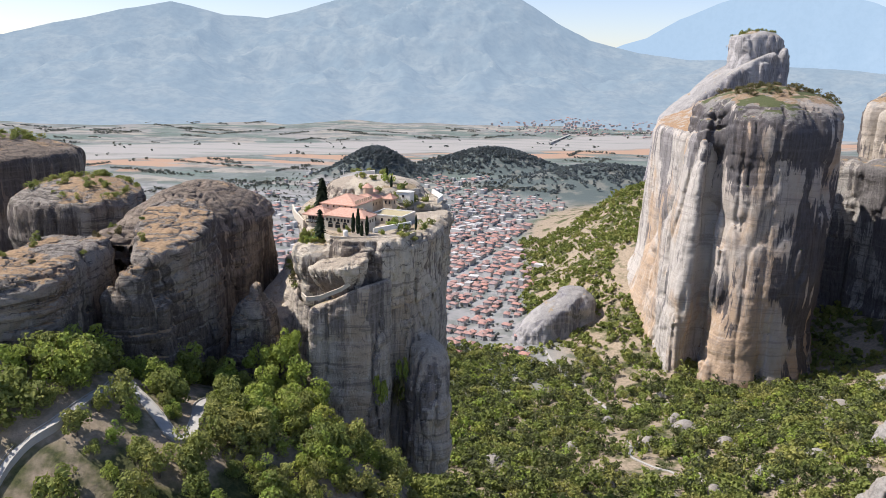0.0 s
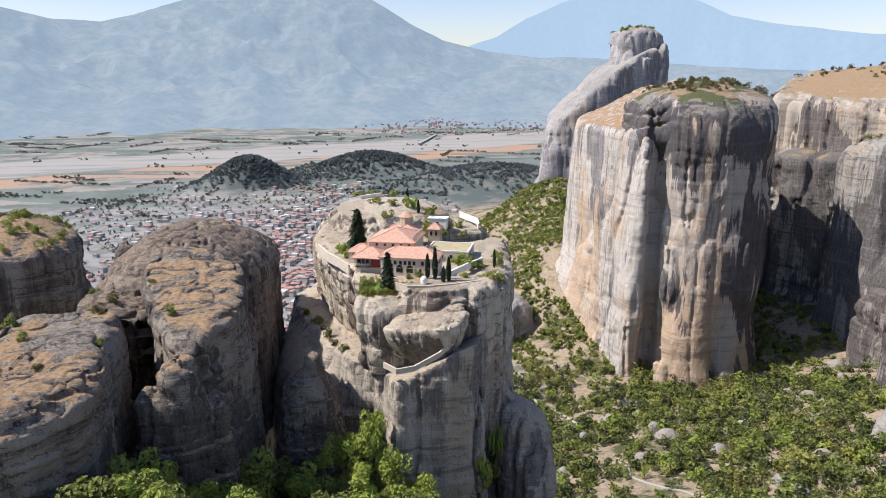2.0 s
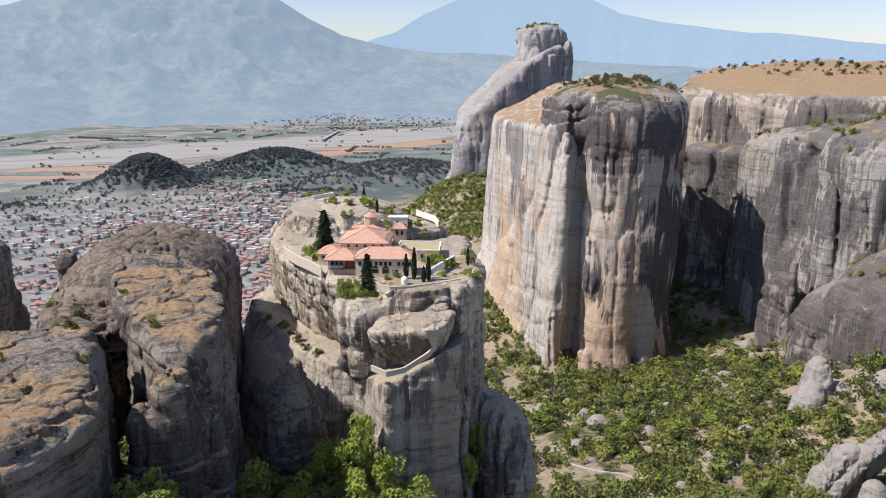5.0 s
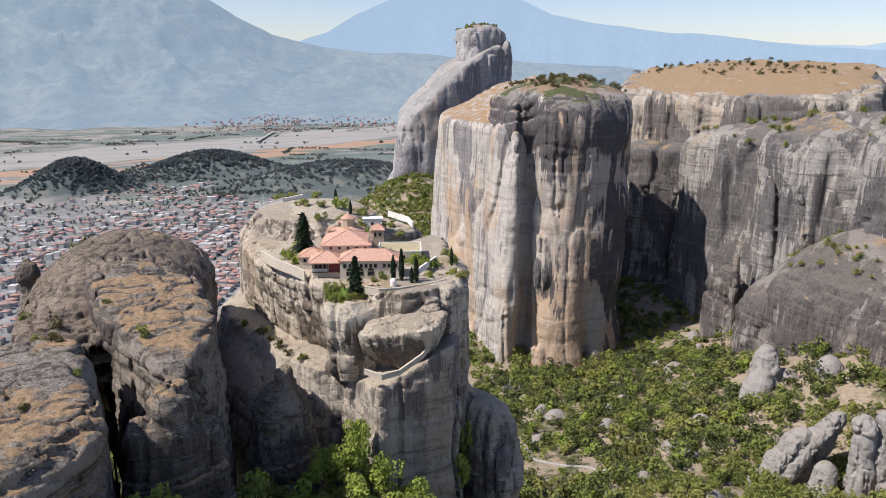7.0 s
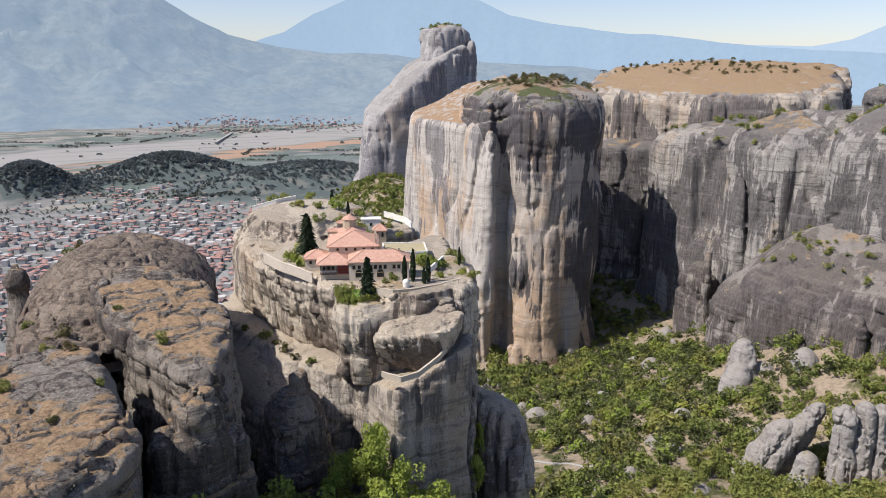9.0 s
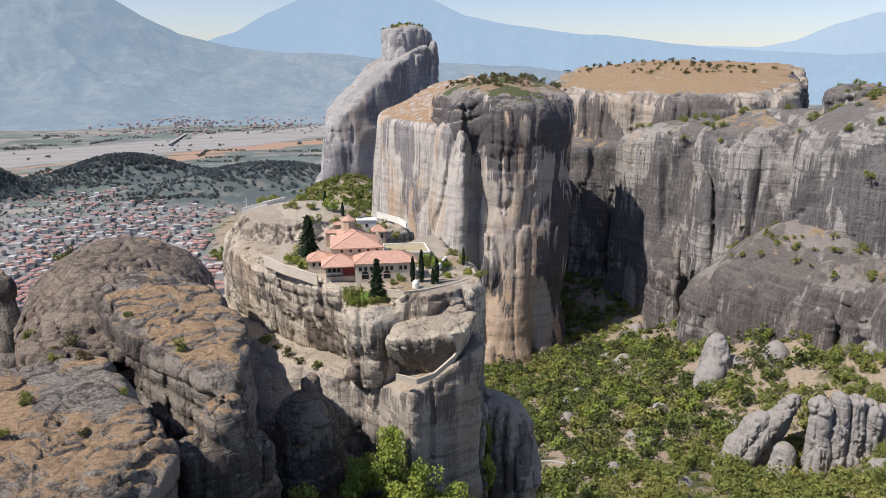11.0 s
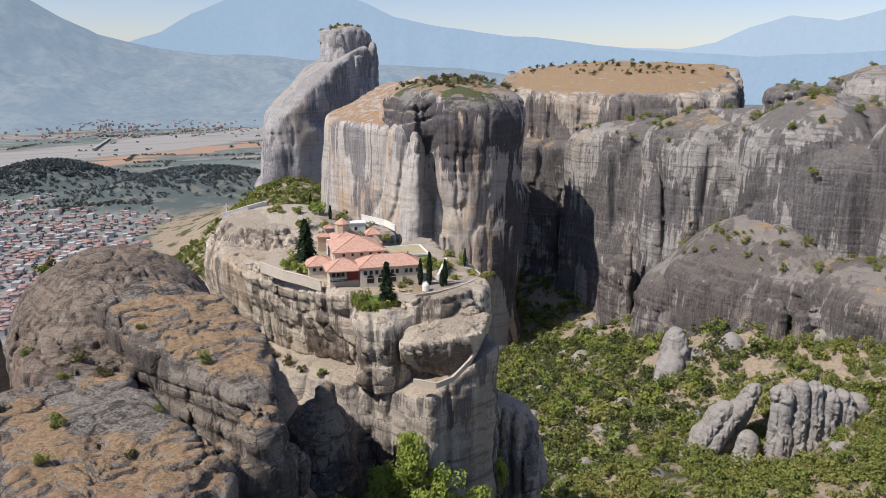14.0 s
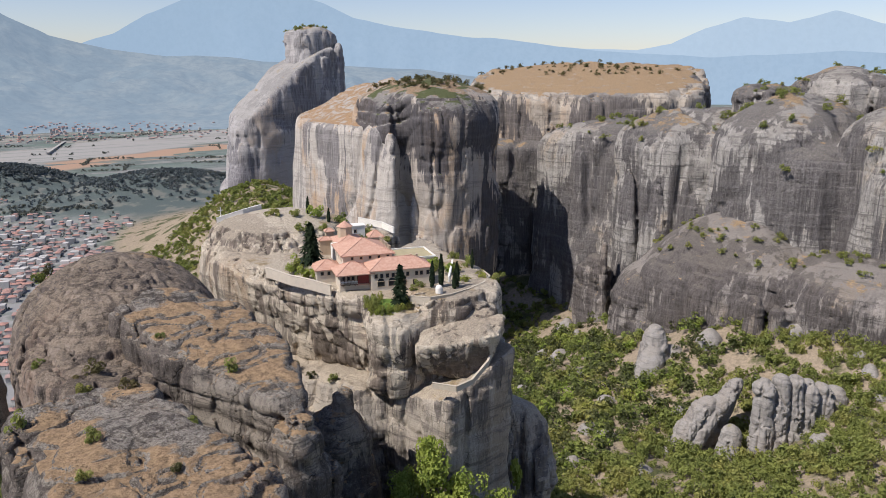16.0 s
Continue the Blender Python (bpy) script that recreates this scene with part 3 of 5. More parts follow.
r.notch([(-19, 300), (-14, 270), (-9, 270), (-13, 302)], 100, 300, edge=1, corner=1, blend=5)
r.wear(flute=1.1, wide=9, ledge=0.5, bedz=5, lump=1.3, size=18, cushion=0.35, tier=6, crack=0.5, csize=11, fine=0.25, seed=3, flat=0.6)
foot = r
r.build("foot", STONE_FOOT, parent=monastery_rock)
r = Rock((-92, 272, 244), (20, 452, 302), 0.68)
r.block([(-55, 302), (-46, 296), (-26, 293), (-9, 302), (-1, 318), (6, 342), (6, 388), (-8, 430), (-38, 444), (-54, 440), (-66, 428), (-74, 402), (-74, 372), (-72, 350), (-64, 328)], 230, 283.2,
        batter=(-0.12, -0.05, 0, -0.02, 0, -0.03, 0, 0, 0, 0, 0.1, 0.0, -0.16, -0.25, -0.24), tilt=(0.0, 0.03), edge=6, corner=6, low=252)
r.notch([(-72, 288), (-45.5, 288), (-45.5, 313.5), (-72, 317)], 100, 330, edge=1, corner=1, low=279.4, blend=1.5)
r.add(-50, 306, 10.5, 11, 0, 240, 279.4, taper=-0.5, n=2.6, dome=1.0, edge=5, blend=3)
r.add(-29.5, 302, 15, 11.5, 0, 245, 283.4, taper=-0.15, n=2.6, dome=0.5, edge=4, blend=3)
r.add(-38, 408, 27, 28, 0, 250, 294, n=2.3, dome=5, blend=6)
r.cut(-8, 372, 14, 9, 10, 272, 330, n=3)
r.wear(flute=0.8, wide=10, ledge=0.4, bedz=5, lump=1.2, size=15, cushion=1.25, tier=7.5, crack=0.8, csize=10, fine=0.25, seed=6, flat=0.85)
pillar = r
r.d = smax(r.d, 252.5 - r.z, 3.0)
r.build("upper_body", STONE_MID, parent=monastery_rock)

# the boulder that overhangs its front ledge
r = Rock((-66, 266, 254), (-12, 308, 292), 0.55)
r.block([(-54, 291), (-46, 282), (-33, 275.5), (-25, 282), (-28, 297), (-46, 301)], 254, 276, batter=(-0.45, -0.4, -0.35, -0.1, 0, 0), tilt=(0.33, 0.12), edge=1.6, corner=1.5, low=259)
r.wear(flute=0, ledge=0.9, bedz=4.5, lump=0.7, size=9, cushion=0.4, tier=7, crack=0.9, csize=6, fine=0.25, seed=31, flat=0.1)
r.build("slab_boulder", STONE_MID, "tilted flat slab boulder on the ledge of the pillar", "boulder")

# stub beside the pillar
rock_stub = tagged(new("rock_stub"), "low brown conical rock stub between two cliffs", "rock")
r = Rock((-116, 262, 180), (-40, 334, 266), 0.7)
r.add(-75.5, 298, 7, 8, 0, 180, 258, taper=1.9, n=2.3, dome=4)
r.wear(flute=0.5, wide=7, ledge=0.8, bedz=4, lump=1.6, size=12, crack=0.8, csize=8, fine=0.3, seed=5)
r.build("cone", STONE_NEAR, parent=rock_stub)
r = Rock((-84, 288, 248), (-64, 306, 270), 0.4)
r.add(-74, 297, 3.4, 3.6, 0, 248, 261, taper=0.25, n=2.2, dome=0.5, blend=1.5)
r.add(-74.6, 297, 3.2, 3.0, 10, 258, 264.8, taper=-0.2, n=2.2, dome=1.2, blend=1.2)
r.wear(flute=0.2, wide=5, ledge=0.5, bedz=2.5, lump=0.7, size=4, crack=0.3, csize=4, fine=0.2, seed=15)
r.build("knob", STONE_NEAR, parent=rock_stub)

# near crag: a mound and a terrace with a cleft between them, and the whaleback dome behind
near_crag = tagged(new("near_crag"), "lichen-grey crag with dry grass and a deep cleft", "rock")
CRAG = []
NEARLY = dict(flute=0.7, wide=8, ledge=0.95, bedz=3.0, lump=1.5, size=20, crack=0.9, csize=11, fine=0.35)
r = Rock((-172, 200, 214), (-112, 306, 294), 0.64)
r.block([(-161, 222), (-144, 210), (-124, 228), (-122, 255), (-126.5, 283), (-136, 298), (-158, 292)], 190, 284.6, batter=0.05, dome=2.5, edge=7, corner=6, tilt=(0.02, 0.0))
r.wear(**NEARLY, seed=7, flat=0.15)
CRAG.append(r)
r.build("mound", STONE_NEAR, parent=near_crag)
r = Rock((-142, 238, 214), (-84, 340, 298), 0.62)
r.block([(-118, 262), (-110, 258), (-103, 262), (-97, 274), (-92.5, 292), (-96, 320), (-112, 332), (-130, 322), (-132, 304), (-121.5, 284)], 190, 286.5, batter=(0.02, 0.02, 0.02, 0.0, 0.03, 0, 0, 0, 0, -0.03), dome=1.0, edge=4, corner=4, tilt=(0.0, 0.16))
r.add(-108, 257.5, 6.5, 6, 20, 190, 279.5, taper=0.12, n=2.6, dome=3, blend=1.2)
r.add(-115.5, 256, 4.2, 5, 0, 190, 273.5, taper=0.12, n=2.6, dome=2, blend=1.0)
r.add(-101, 262, 5, 6, 0, 190, 268, taper=0.2, n=2.6, dome=3, blend=1.0)
r.wear(**NEARLY, seed=8, flat=0.15)
CRAG.append(r)
r.build("terrace", STONE_NEAR, parent=near_crag)
r = Rock((-156, 298, 214), (-82, 408, 300), 0.72)
r.add(-118, 357, 28, 44, -14, 190, 296, taper=0.06, n=2.5, dome=15, edge=5)
r.add(-124, 322, 24, 24, 0, 190, 281, taper=0.03, n=3.0, dome=2, blend=2)
r.wear(flute=1.3, wide=4.5, ledge=0.7, bedz=2.6, lump=1.2, size=18, crack=0.25, csize=14, fine=0.2, seed=9, flat=0.35)
CRAG.append(r)
r.build("dome", STONE_DOME, parent=near_crag)


def crag_top(x, y):
    return max([z for z in (k.top(x, y) for k in CRAG) if z] or [0]) or None


r = Rock((-300, 360, 150), (-150, 520, 310), 1.6)
r.add(-220, 440, 36, 42, 20, 150, 284, taper=0.15, n=2.5, dome=10)
r.wear(flute=1.6, wide=9, ledge=1.0, bedz=5, lump=2.5, size=26, crack=1.0, csize=16, seed=9)
scrubby = r
r.build("scrubby_crag", STONE_NEAR, "rounded dark crag with green scrub on top")

r = Rock((-420, 420, 120), (-190, 640, 330), 2.0)
r.add(-328, 520, 58, 60, 0, 120, 300, taper=0.1, n=2.5, dome=12)
r.wear(flute=2.2, wide=12, ledge=1.2, bedz=7, lump=3, size=34, crack=1.0, csize=20, seed=13)
darkcrag = r
r.build("dark_crag", STONE_DOME, "big dark rounded crag with streaked flank")

# the great tower: a long left body and a broad drum that meet in a cleft
great_tower = tagged(new("great_tower"), "massive pale sandstone tower with dark streaks and scrub on top", "cliff")
r = Rock((180, 730, 20), (390, 1056, 350), 2.1)
r.block([(250, 752), (350, 760), (362, 900), (345, 992), (262, 992), (252, 960)], 10, 316, batter=(0.02, 0, 0, 0.05, 0.1, 0.07), tilt=(0.47, -0.02), edge=9, corner=14)
r.add(268, 950, 44, 80, -3, 10, 130, taper=0.5, n=2.4, dome=50, edge=16, blend=30)
r.cut(262, 753, 8, 16, -28, 128, 345, taper=0.2, n=2.2, dome=0, blend=9)
r.wear(flute=1.5, wide=17, ledge=1.0, bedz=16, lump=3.0, size=60, crack=0.5, csize=28, fine=0.5, seed=17, flat=0.85, bay=4.0, bwide=44)
r.build("body", STONE_BIG, parent=great_tower)
r = Rock((222, 672, 20), (430, 910, 366), 2.0)
r.add(322, 799, 68, 88, 0, 10, 343, taper=0.0, n=2.3, dome=22, tilt=(0.05, 0.02), edge=20)
r.add(306, 764, 56, 50, 8, 10, 150, taper=0.2, n=2.4, dome=70, edge=30, blend=30)
r.cut(262, 753, 9, 17, -28, 128, 345, taper=0.2, n=2.2, dome=0, blend=9)
r.cut(312, 704, 2.5, 9, 0, 10, 112, taper=0.6, n=2.2, dome=0, blend=6)
r.wear(flute=1.6, wide=20, ledge=1.4, bedz=15, lump=3.4, size=50, crack=0.5, csize=28, fine=0.5, seed=18, flat=0.7, bay=3.0, bwide=60)
tower = r
r.build("drum", STONE_DRUM, parent=great_tower)

# the spire behind
distant_spire = tagged(new("distant_spire"), "tall grey rock spire on a broad shoulder", "cliff")
r = Rock((500, 1490, 236), (680, 1650, 460), 3.0)
r.add(587, 1560, 45, 46, 0, 250, 442, taper=0.25, n=2.8, dome=12, edge=9)
r.wear(flute=2.6, wide=24, ledge=1.4, bedz=16, lump=5, size=30, fine=0.8, seed=19, bay=4, bwide=34, crack=1.0, csize=26)
spire = r
r.build("summit", STONE_SPIRE, parent=distant_spire)
r = Rock((240, 1440, 0), (760, 1760, 420), 3.6)
r.block([(400, 1505), (470, 1480), (640, 1505), (652, 1560), (650, 1650), (424, 1600)], 0, 374, batter=(0.12, 0.04, 0.02, 0.02, 0.05, 0.1), tilt=(0.82, 0.0), edge=14, corner=24)
r.d = smax(r.d, r.z - 372 - 0.42 * (r.x - 535), 22.0)
r.block([(338, 1530), (420, 1500), (440, 1620), (352, 1600)], 0, 112, batter=(0.3, 0.2, 0, 0.45), tilt=(0.9, 0.0), edge=20, corner=20, blend=16)
r.wear(flute=2.6, wide=26, ledge=1.2, bedz=18, lump=5, size=60, fine=0.6, seed=20, bay=6, bwide=60, crack=0.8, csize=50)
r.build("shoulder", STONE_SPIRE, parent=distant_spire)

# the plateau and the walls below it
plateau_cliff = tagged(new("plateau_cliff"), "long streaked grey cliff wall below a grassy plateau", "cliff")
r = Rock((440, 600, 150), (800, 1070, 388), 2.8)
r.add(640, 850, 105, 160, 33, 60, 348, taper=0.02, n=3.2, dome=7, tilt=(0.17, 0.11), edge=14)
r.cut(474, 822, 17, 5, 50, 232, 400, n=2.4, blend=7)
r.cut(540, 745, 10, 3, 60, 250, 400, n=2.4, blend=6)
r.wear(flute=3.0, wide=24, ledge=1.2, bedz=16, lump=3.5, size=60, crack=1.0, csize=30, fine=0.7, seed=29, flat=0.85, bay=4.5, bwide=40)
plateau = r
r.build("plateau", STONE_PLATEAU, parent=plateau_cliff)
r = Rock((380, 240, 70), (680, 960, 368), 2.7)
r.add(500, 870, 34, 90, 24, 60, 262, taper=0.1, n=3.0, dome=8, edge=8)
r.add(538, 715, 72, 78, 0, 60, 296, taper=0.14, n=2.6, dome=24, edge=18)
r.add(540, 598, 84, 78, -10, 60, 314, taper=0.16, n=2.5, dome=30, edge=18, blend=3)
r.add(530, 484, 88, 62, 0, 60, 328, taper=0.14, n=2.5, dome=30, edge=18, blend=3)
r.add(540, 372, 92, 58, 0, 60, 330, taper=0.14, n=2.5, dome=28, edge=16, blend=3)
r.add(560, 280, 90, 50, 0, 60, 326, taper=0.12, n=2.8, dome=18, edge=14, blend=5)
r.add(478, 440, 36, 40, 0, 60, 292, taper=0.2, n=2.5, dome=18, edge=10, blend=5)
r.add(474, 350, 38, 46, 0, 60, 286, taper=0.2, n=2.5, dome=18, edge=10, blend=5)
r.add(566, 541, 34, 26, 0, 60, 337, n=2.6, dome=8, edge=8)
r.add(606, 484, 48, 44, 20, 60, 354, n=2.4, dome=16, edge=8)
r.add(612, 405, 44, 38, 0, 60, 344, n=2.6, dome=12, edge=8)
r.add(604, 330, 40, 34, 0, 60, 346, n=2.6, dome=12, edge=8)
r.wear(flute=2.4, wide=26, ledge=1.5, bedz=18, lump=3.5, size=70, crack=1.0, csize=40, fine=0.7, seed=30, flat=0.4, bay=7, bwide=48)
wall_rock = r
r.build("wall", STONE_WALL, parent=plateau_cliff)
r = Rock((330, 230, 80), (520, 680, 240), 2.1)
r.add(452, 486, 74, 84, 0, 60, 226, taper=0.25, n=2.3, dome=46, edge=12)
r.add(428, 545, 46, 44, 10, 60, 182, taper=0.3, n=2.4, dome=26, edge=9, blend=3)
r.add(430, 372, 52, 66, 0, 60, 208, taper=0.2, n=2.6, dome=20, edge=10, blend=4)
r.add(425, 270, 52, 60, 0, 60, 214, taper=0.2, n=2.6, dome=20, edge=10, blend=4)
r.add(372, 425, 8, 10, 0, 60, 178, taper=0.3, n=2.4, dome=4, blend=1.5)
r.add(372, 405, 4.5, 5, 0, 60, 172, taper=0.3, n=2.4, dome=4, blend=1.5)
r.add(434, 640, 13, 20, 0, 60, 160, taper=0.4, n=2.6, dome=12, edge=7)
r.add(424, 622, 3.5, 4, 0, 60, 178, taper=1.2, n=2.2, dome=2, blend=2)
r.wear(flute=1.3, wide=15, ledge=1.1, bedz=11, lump=2.2, size=44, crack=1.0, csize=26, fine=0.5, seed=32, flat=0.3, bay=2.5, bwide=36)
apron = r
r.build("lower_dome", STONE_LOW, parent=plateau_cliff)

ROCK_PLANS = [(-34, 366, 40, 66), (-27, 306, 32, 42), (-66, 352, 22, 50), (-142, 255, 22, 44), (-112, 292, 20, 38), (-119, 362, 27, 42), (-83, 290, 14, 14), (-220, 440, 38, 44), (-328, 520, 64, 64),
              (318, 868, 80, 146), (270, 960, 55, 75), (322, 478, 16, 15), (292, 345, 30, 13), (264, 384, 16, 14), (353, 441, 14, 16), (128, 893, 36, 28), (560, 700, 86, 206), (545, 470, 92, 196), (452, 505, 60, 68), (430, 380, 46, 88), (575, 1570, 80, 80), (520, 1590, 120, 110)]


def in_plan(x, y):
    """Whether a place lies inside one of the rocks."""
    return any(((x - a) / c) ** 2 + ((y - b) / d) ** 2 < 1 for a, b, c, d in ROCK_PLANS)


# grey outcrops and pinnacles on the wooded slope
def outcrop(name, lo, hi, cols, label, seed, h=1.1, material=STONE_PIN, pillar_name=None):
    if pillar_name:  # each column a part of its own
        whole = tagged(new(name), label, "outcrop")
        for k, c in enumerate(cols):
            lean = c[9] if len(c) > 9 else (0, 0)
            far = abs(lean[0]) * (c[6] - c[5]), abs(lean[1]) * (c[6] - c[5])
            r = Rock((c[0] - 20 - far[0], c[1] - 20 - far[1], c[5]), (c[0] + 20 + far[0], c[1] + 20 + far[1], c[6] + 6), h)
            r.add(*c[:7], taper=c[7], n=2.4, dome=c[8], blend=1.2, edge=3, lean=lean)
            r.wear(flute=1.1, wide=4.5, ledge=0.6, bedz=9, lump=0.9, size=12, crack=0.8, csize=8, fine=0.3, seed=seed + 20 * k)
            r.build(pillar_name, material, parent=whole)
        return whole
    r = Rock(lo, hi, h)
    for c in cols:
        r.add(*c[:7], taper=c[7], n=2.3, dome=c[8], lean=c[9] if len(c) > 9 else (0, 0), blend=1.2, edge=3)
    r.wear(flute=0.8, wide=5.5, ledge=0.7, bedz=5, lump=1.0, size=10, crack=0.7, csize=8, fine=0.25, seed=seed)
    r.build(name, material, label, "outcrop")
    return r


outcrop("craggy_outcrop", (280, 430, 70), (372, 520, 156), [(322, 479, 6, 8, 0, 80, 148, 1.6, 4), (314, 474, 8, 9, 30, 80, 132, 0.9, 5, (0.3, 0)), (334, 470, 9, 9, 30, 80, 130, 0.9, 5), (302, 468, 8, 8, 0, 80, 114, 0.9, 5, (0.3, 0))],
        "craggy grey rock cone rising from the trees", 71)
outcrop("fluted_pinnacle", (222, 296, 96), (312, 366, 172), [(272, 356, 4.5, 6, 0, 92, 155, 0.45, 3), (281, 350, 4.5, 6, 0, 92, 158, 0.35, 3), (289, 345, 4, 6, 0, 96, 157, 0.4, 3), (298, 341, 4.5, 7, 0, 100, 153, 0.5, 4), (307, 336, 4.5, 8, 0, 100, 150, 0.5, 4), (318, 332, 6, 8, 0, 100, 146, 0.5, 4)],
        "row of fluted grey stone pinnacles standing together", 73, 0.8, pillar_name="column")
outcrop("leaning_slab", (204, 330, 84), (262, 396, 160), [(262, 388, 4.5, 7, 0, 84, 134, 0.5, 4, (0.35, -0.4)), (270, 378, 4.2, 6, 0, 84, 141, 0.5, 3, (0.36, -0.42)), (281, 380, 5, 6, 0, 88, 145, 0.5, 4, (0.2, -0.3)), (264, 372, 6, 6, 0, 84, 118, 0.7, 4)],
        "leaning slabs of pale grey rock among trees", 75, 0.8, pillar_name="slab")
outcrop("rounded_outcrop", (326, 410, 100), (386, 474, 160), [(350, 447, 8, 8, 0, 100, 147, 0.9, 6), (360, 434, 8, 9, 0, 100, 140, 0.8, 6), (372, 428, 5, 5, 0, 100, 142, 0.6, 4)], "rounded grey outcrop below the cliff", 77)
r = Rock((70, 830, 20), (210, 970, 130), 1.8)
r.add(130, 893, 40, 24, 20, 20, 78, taper=0.35, n=2.6, dome=8, tilt=(0.5, 0.1), edge=6)
r.add(158, 905, 22, 20, 0, 20, 90, taper=0.4, n=2.6, dome=8, tilt=(-0.2, 0), edge=5)
r.wear(flute=1.4, wide=12, ledge=0.9, bedz=8, lump=2.4, size=24, crack=1.0, csize=16, fine=0.5, seed=79)
r.build("slab_outcrop", STONE_SPIRE, "slanting grey rock slab on the wooded hillside", "outcrop")
BOULDERS = [(207, 592, 11), (221, 537, 9), (265, 574, 10), (262, 478, 9), (340, 600, 10), (160, 542, 6), (209, 653, 9), (290, 620, 8), (180, 470, 6), (300, 540, 8), (150, 430, 6), (215, 440, 8), (60, 470, 9), (40, 520, 10), (275, 420, 8), (232, 400, 6)]
for k, (x, y, s) in enumerate(BOULDERS):
    z = float(ground_z(x, y))
    outcrop("boulder", (x - 2 * s, y - 2 * s, z - 4), (x + 2 * s, y + 2 * s, z + 1.5 * s), [(x, y, 0.8 * s, 0.65 * s, 37 * k, z - 4, z + 0.75 * s, 0.5, 0.4 * s), (x + 0.6 * s, y - 0.4 * s, 0.5 * s, 0.6 * s, 20 * k, z - 4, z + 0.5 * s, 0.6, 0.3 * s)],
            "grey weathered boulder in the scrub", 90 + k, 0.9)
ROCKLETS = [bpy.data.objects[n] for n in ("boulder", "boulder.001", "boulder.002", "boulder.003", "boulder.004")]
g = np.random.default_rng(71)
laid = 0
while laid < 60:
    x, y = g.uniform(70, 420), g.uniform(300, 760)
    if in_plan(x, y):
        continue
    src = ROCKLETS[laid % 5]
    bx, by, bs = BOULDERS[laid % 5]
    bz = float(ground_z(bx, by))
    s, z = g.uniform(0.25, 0.8), float(ground_z(x, y))
    m = pose(x, y, z + g.uniform(-0.5, 1.8), 0, 0, g.uniform(0, 360)) @ Matrix.Diagonal((s, s, s * g.uniform(0.8, 1.5), 1)) @ pose(-bx, -by, -bz)
    ob = copy_thing(src, m)
    ob.matrix_basis = m
    laid += 1
# ---- foliage ----
def leaf_material(name, a, b_, c, rough=0.7):
    m, nt, b = shader(name, rough)
    t = Tree(nt)
    at = t.place()
    g = t.node("NewGeometry")
    o = t.node("ObjectInfo")
    col = t.mix(t.step(t.noise(at, 0.12, 3), 0.35, 0.62), a, b_)
    col = t.mix(t.math("MULTIPLY", t.step(t.noise(at, 0.035, 2), 0.5, 0.66), 0.7), col, c)
    col = t.mix(t.math("MULTIPLY", o.outputs["Random"], 0.35), col, c)
    col = t.mix(t.math("MULTIPLY", g.outputs["Random Per Island"], 0.4), col, tuple(0.45 * v for v in a))
    t.link(col, b.inputs["Base Color"])
    tr = t.node("BsdfTranslucent")
    t.link(col, tr.inputs[0])
    mx = t.node("MixShader")
    mx.inputs[0].default_value = 0.38
    t.link(b.outputs[0], mx.inputs[1])
    t.link(tr.outputs[0], mx.inputs[2])
    t.link(mx.outputs[0], nt.nodes["Material Output"].inputs[0])
    return m


LEAF = leaf_material("oak_leaves", (0.17, 0.21, 0.058), (0.29, 0.325, 0.085), (0.41, 0.38, 0.12))
LEAF_LIGHT = leaf_material("bright_leaves", (0.25, 0.34, 0.07), (0.35, 0.43, 0.085), (0.44, 0.42, 0.10))
LEAF_DARK = leaf_material("conifer_needles", (0.018, 0.035, 0.016), (0.03, 0.05, 0.022), (0.04, 0.055, 0.022))
LEAF_DRY = leaf_material("dry_scrub", (0.12, 0.125, 0.05), (0.18, 0.165, 0.07), (0.22, 0.17, 0.08))
# foliage of the plain: haze mixed into the leaf colours, bluish and grey
LEAF_HILL_HAZE = leaf_material("hazy_pines", (0.14, 0.165, 0.165), (0.17, 0.195, 0.195), (0.2, 0.21, 0.2))
LEAF_GREY_HAZE = leaf_material("hazy_hedge", (0.14, 0.155, 0.13), (0.18, 0.19, 0.16), (0.21, 0.21, 0.17))
BARK, _nt, _b = shader("bark", 0.95)
_t = Tree(_nt)
_t.link(_t.mix(_t.noise(_t.place((1, 1, 0.3)), 3.0, 4), (0.06, 0.045, 0.035), (0.15, 0.125, 0.10)), _b.inputs["Base Color"])


def crown(cards, seed, tall=0.85, size=0.34, lobes=6):
    """Vertices and quads of an uneven crown about one unit in radius, its foot at 0."""
    g = np.random.default_rng(seed)
    lob = g.normal(size=(lobes, 3)) * (0.48, 0.48, 0.36) + (0, 0, tall)
    rad = g.uniform(0.38, 0.62, lobes)
    k = g.integers(0, lobes, cards)
    n = g.normal(size=(cards, 3)) + (0, 0, 0.25)
    n /= np.linalg.norm(n, axis=1)[:, None]
    c = lob[k] + n * (rad[k] * g.uniform(0.75, 1.08, cards))[:, None]
    n = n + 0.32 * g.normal(size=(cards, 3))
    n /= np.linalg.norm(n, axis=1)[:, None]
    u = np.cross(n, g.normal(size=(cards, 3)))
    u /= np.linalg.norm(u, axis=1)[:, None]
    w = np.cross(n, u)
    s = size * g.uniform(0.6, 1.25, (cards, 1))
    bend = n * s * 0.3
    v = np.stack([c - u * s - bend, c - w * s * 0.8 + bend * 0.4, c + u * s * 1.1 - bend, c + w * s * 0.8 + bend * 0.4], 1).reshape(-1, 3)
    v[:, 2] = np.maximum(v[:, 2], 0.12)
    return v, np.arange(cards * 4).reshape(-1, 4)


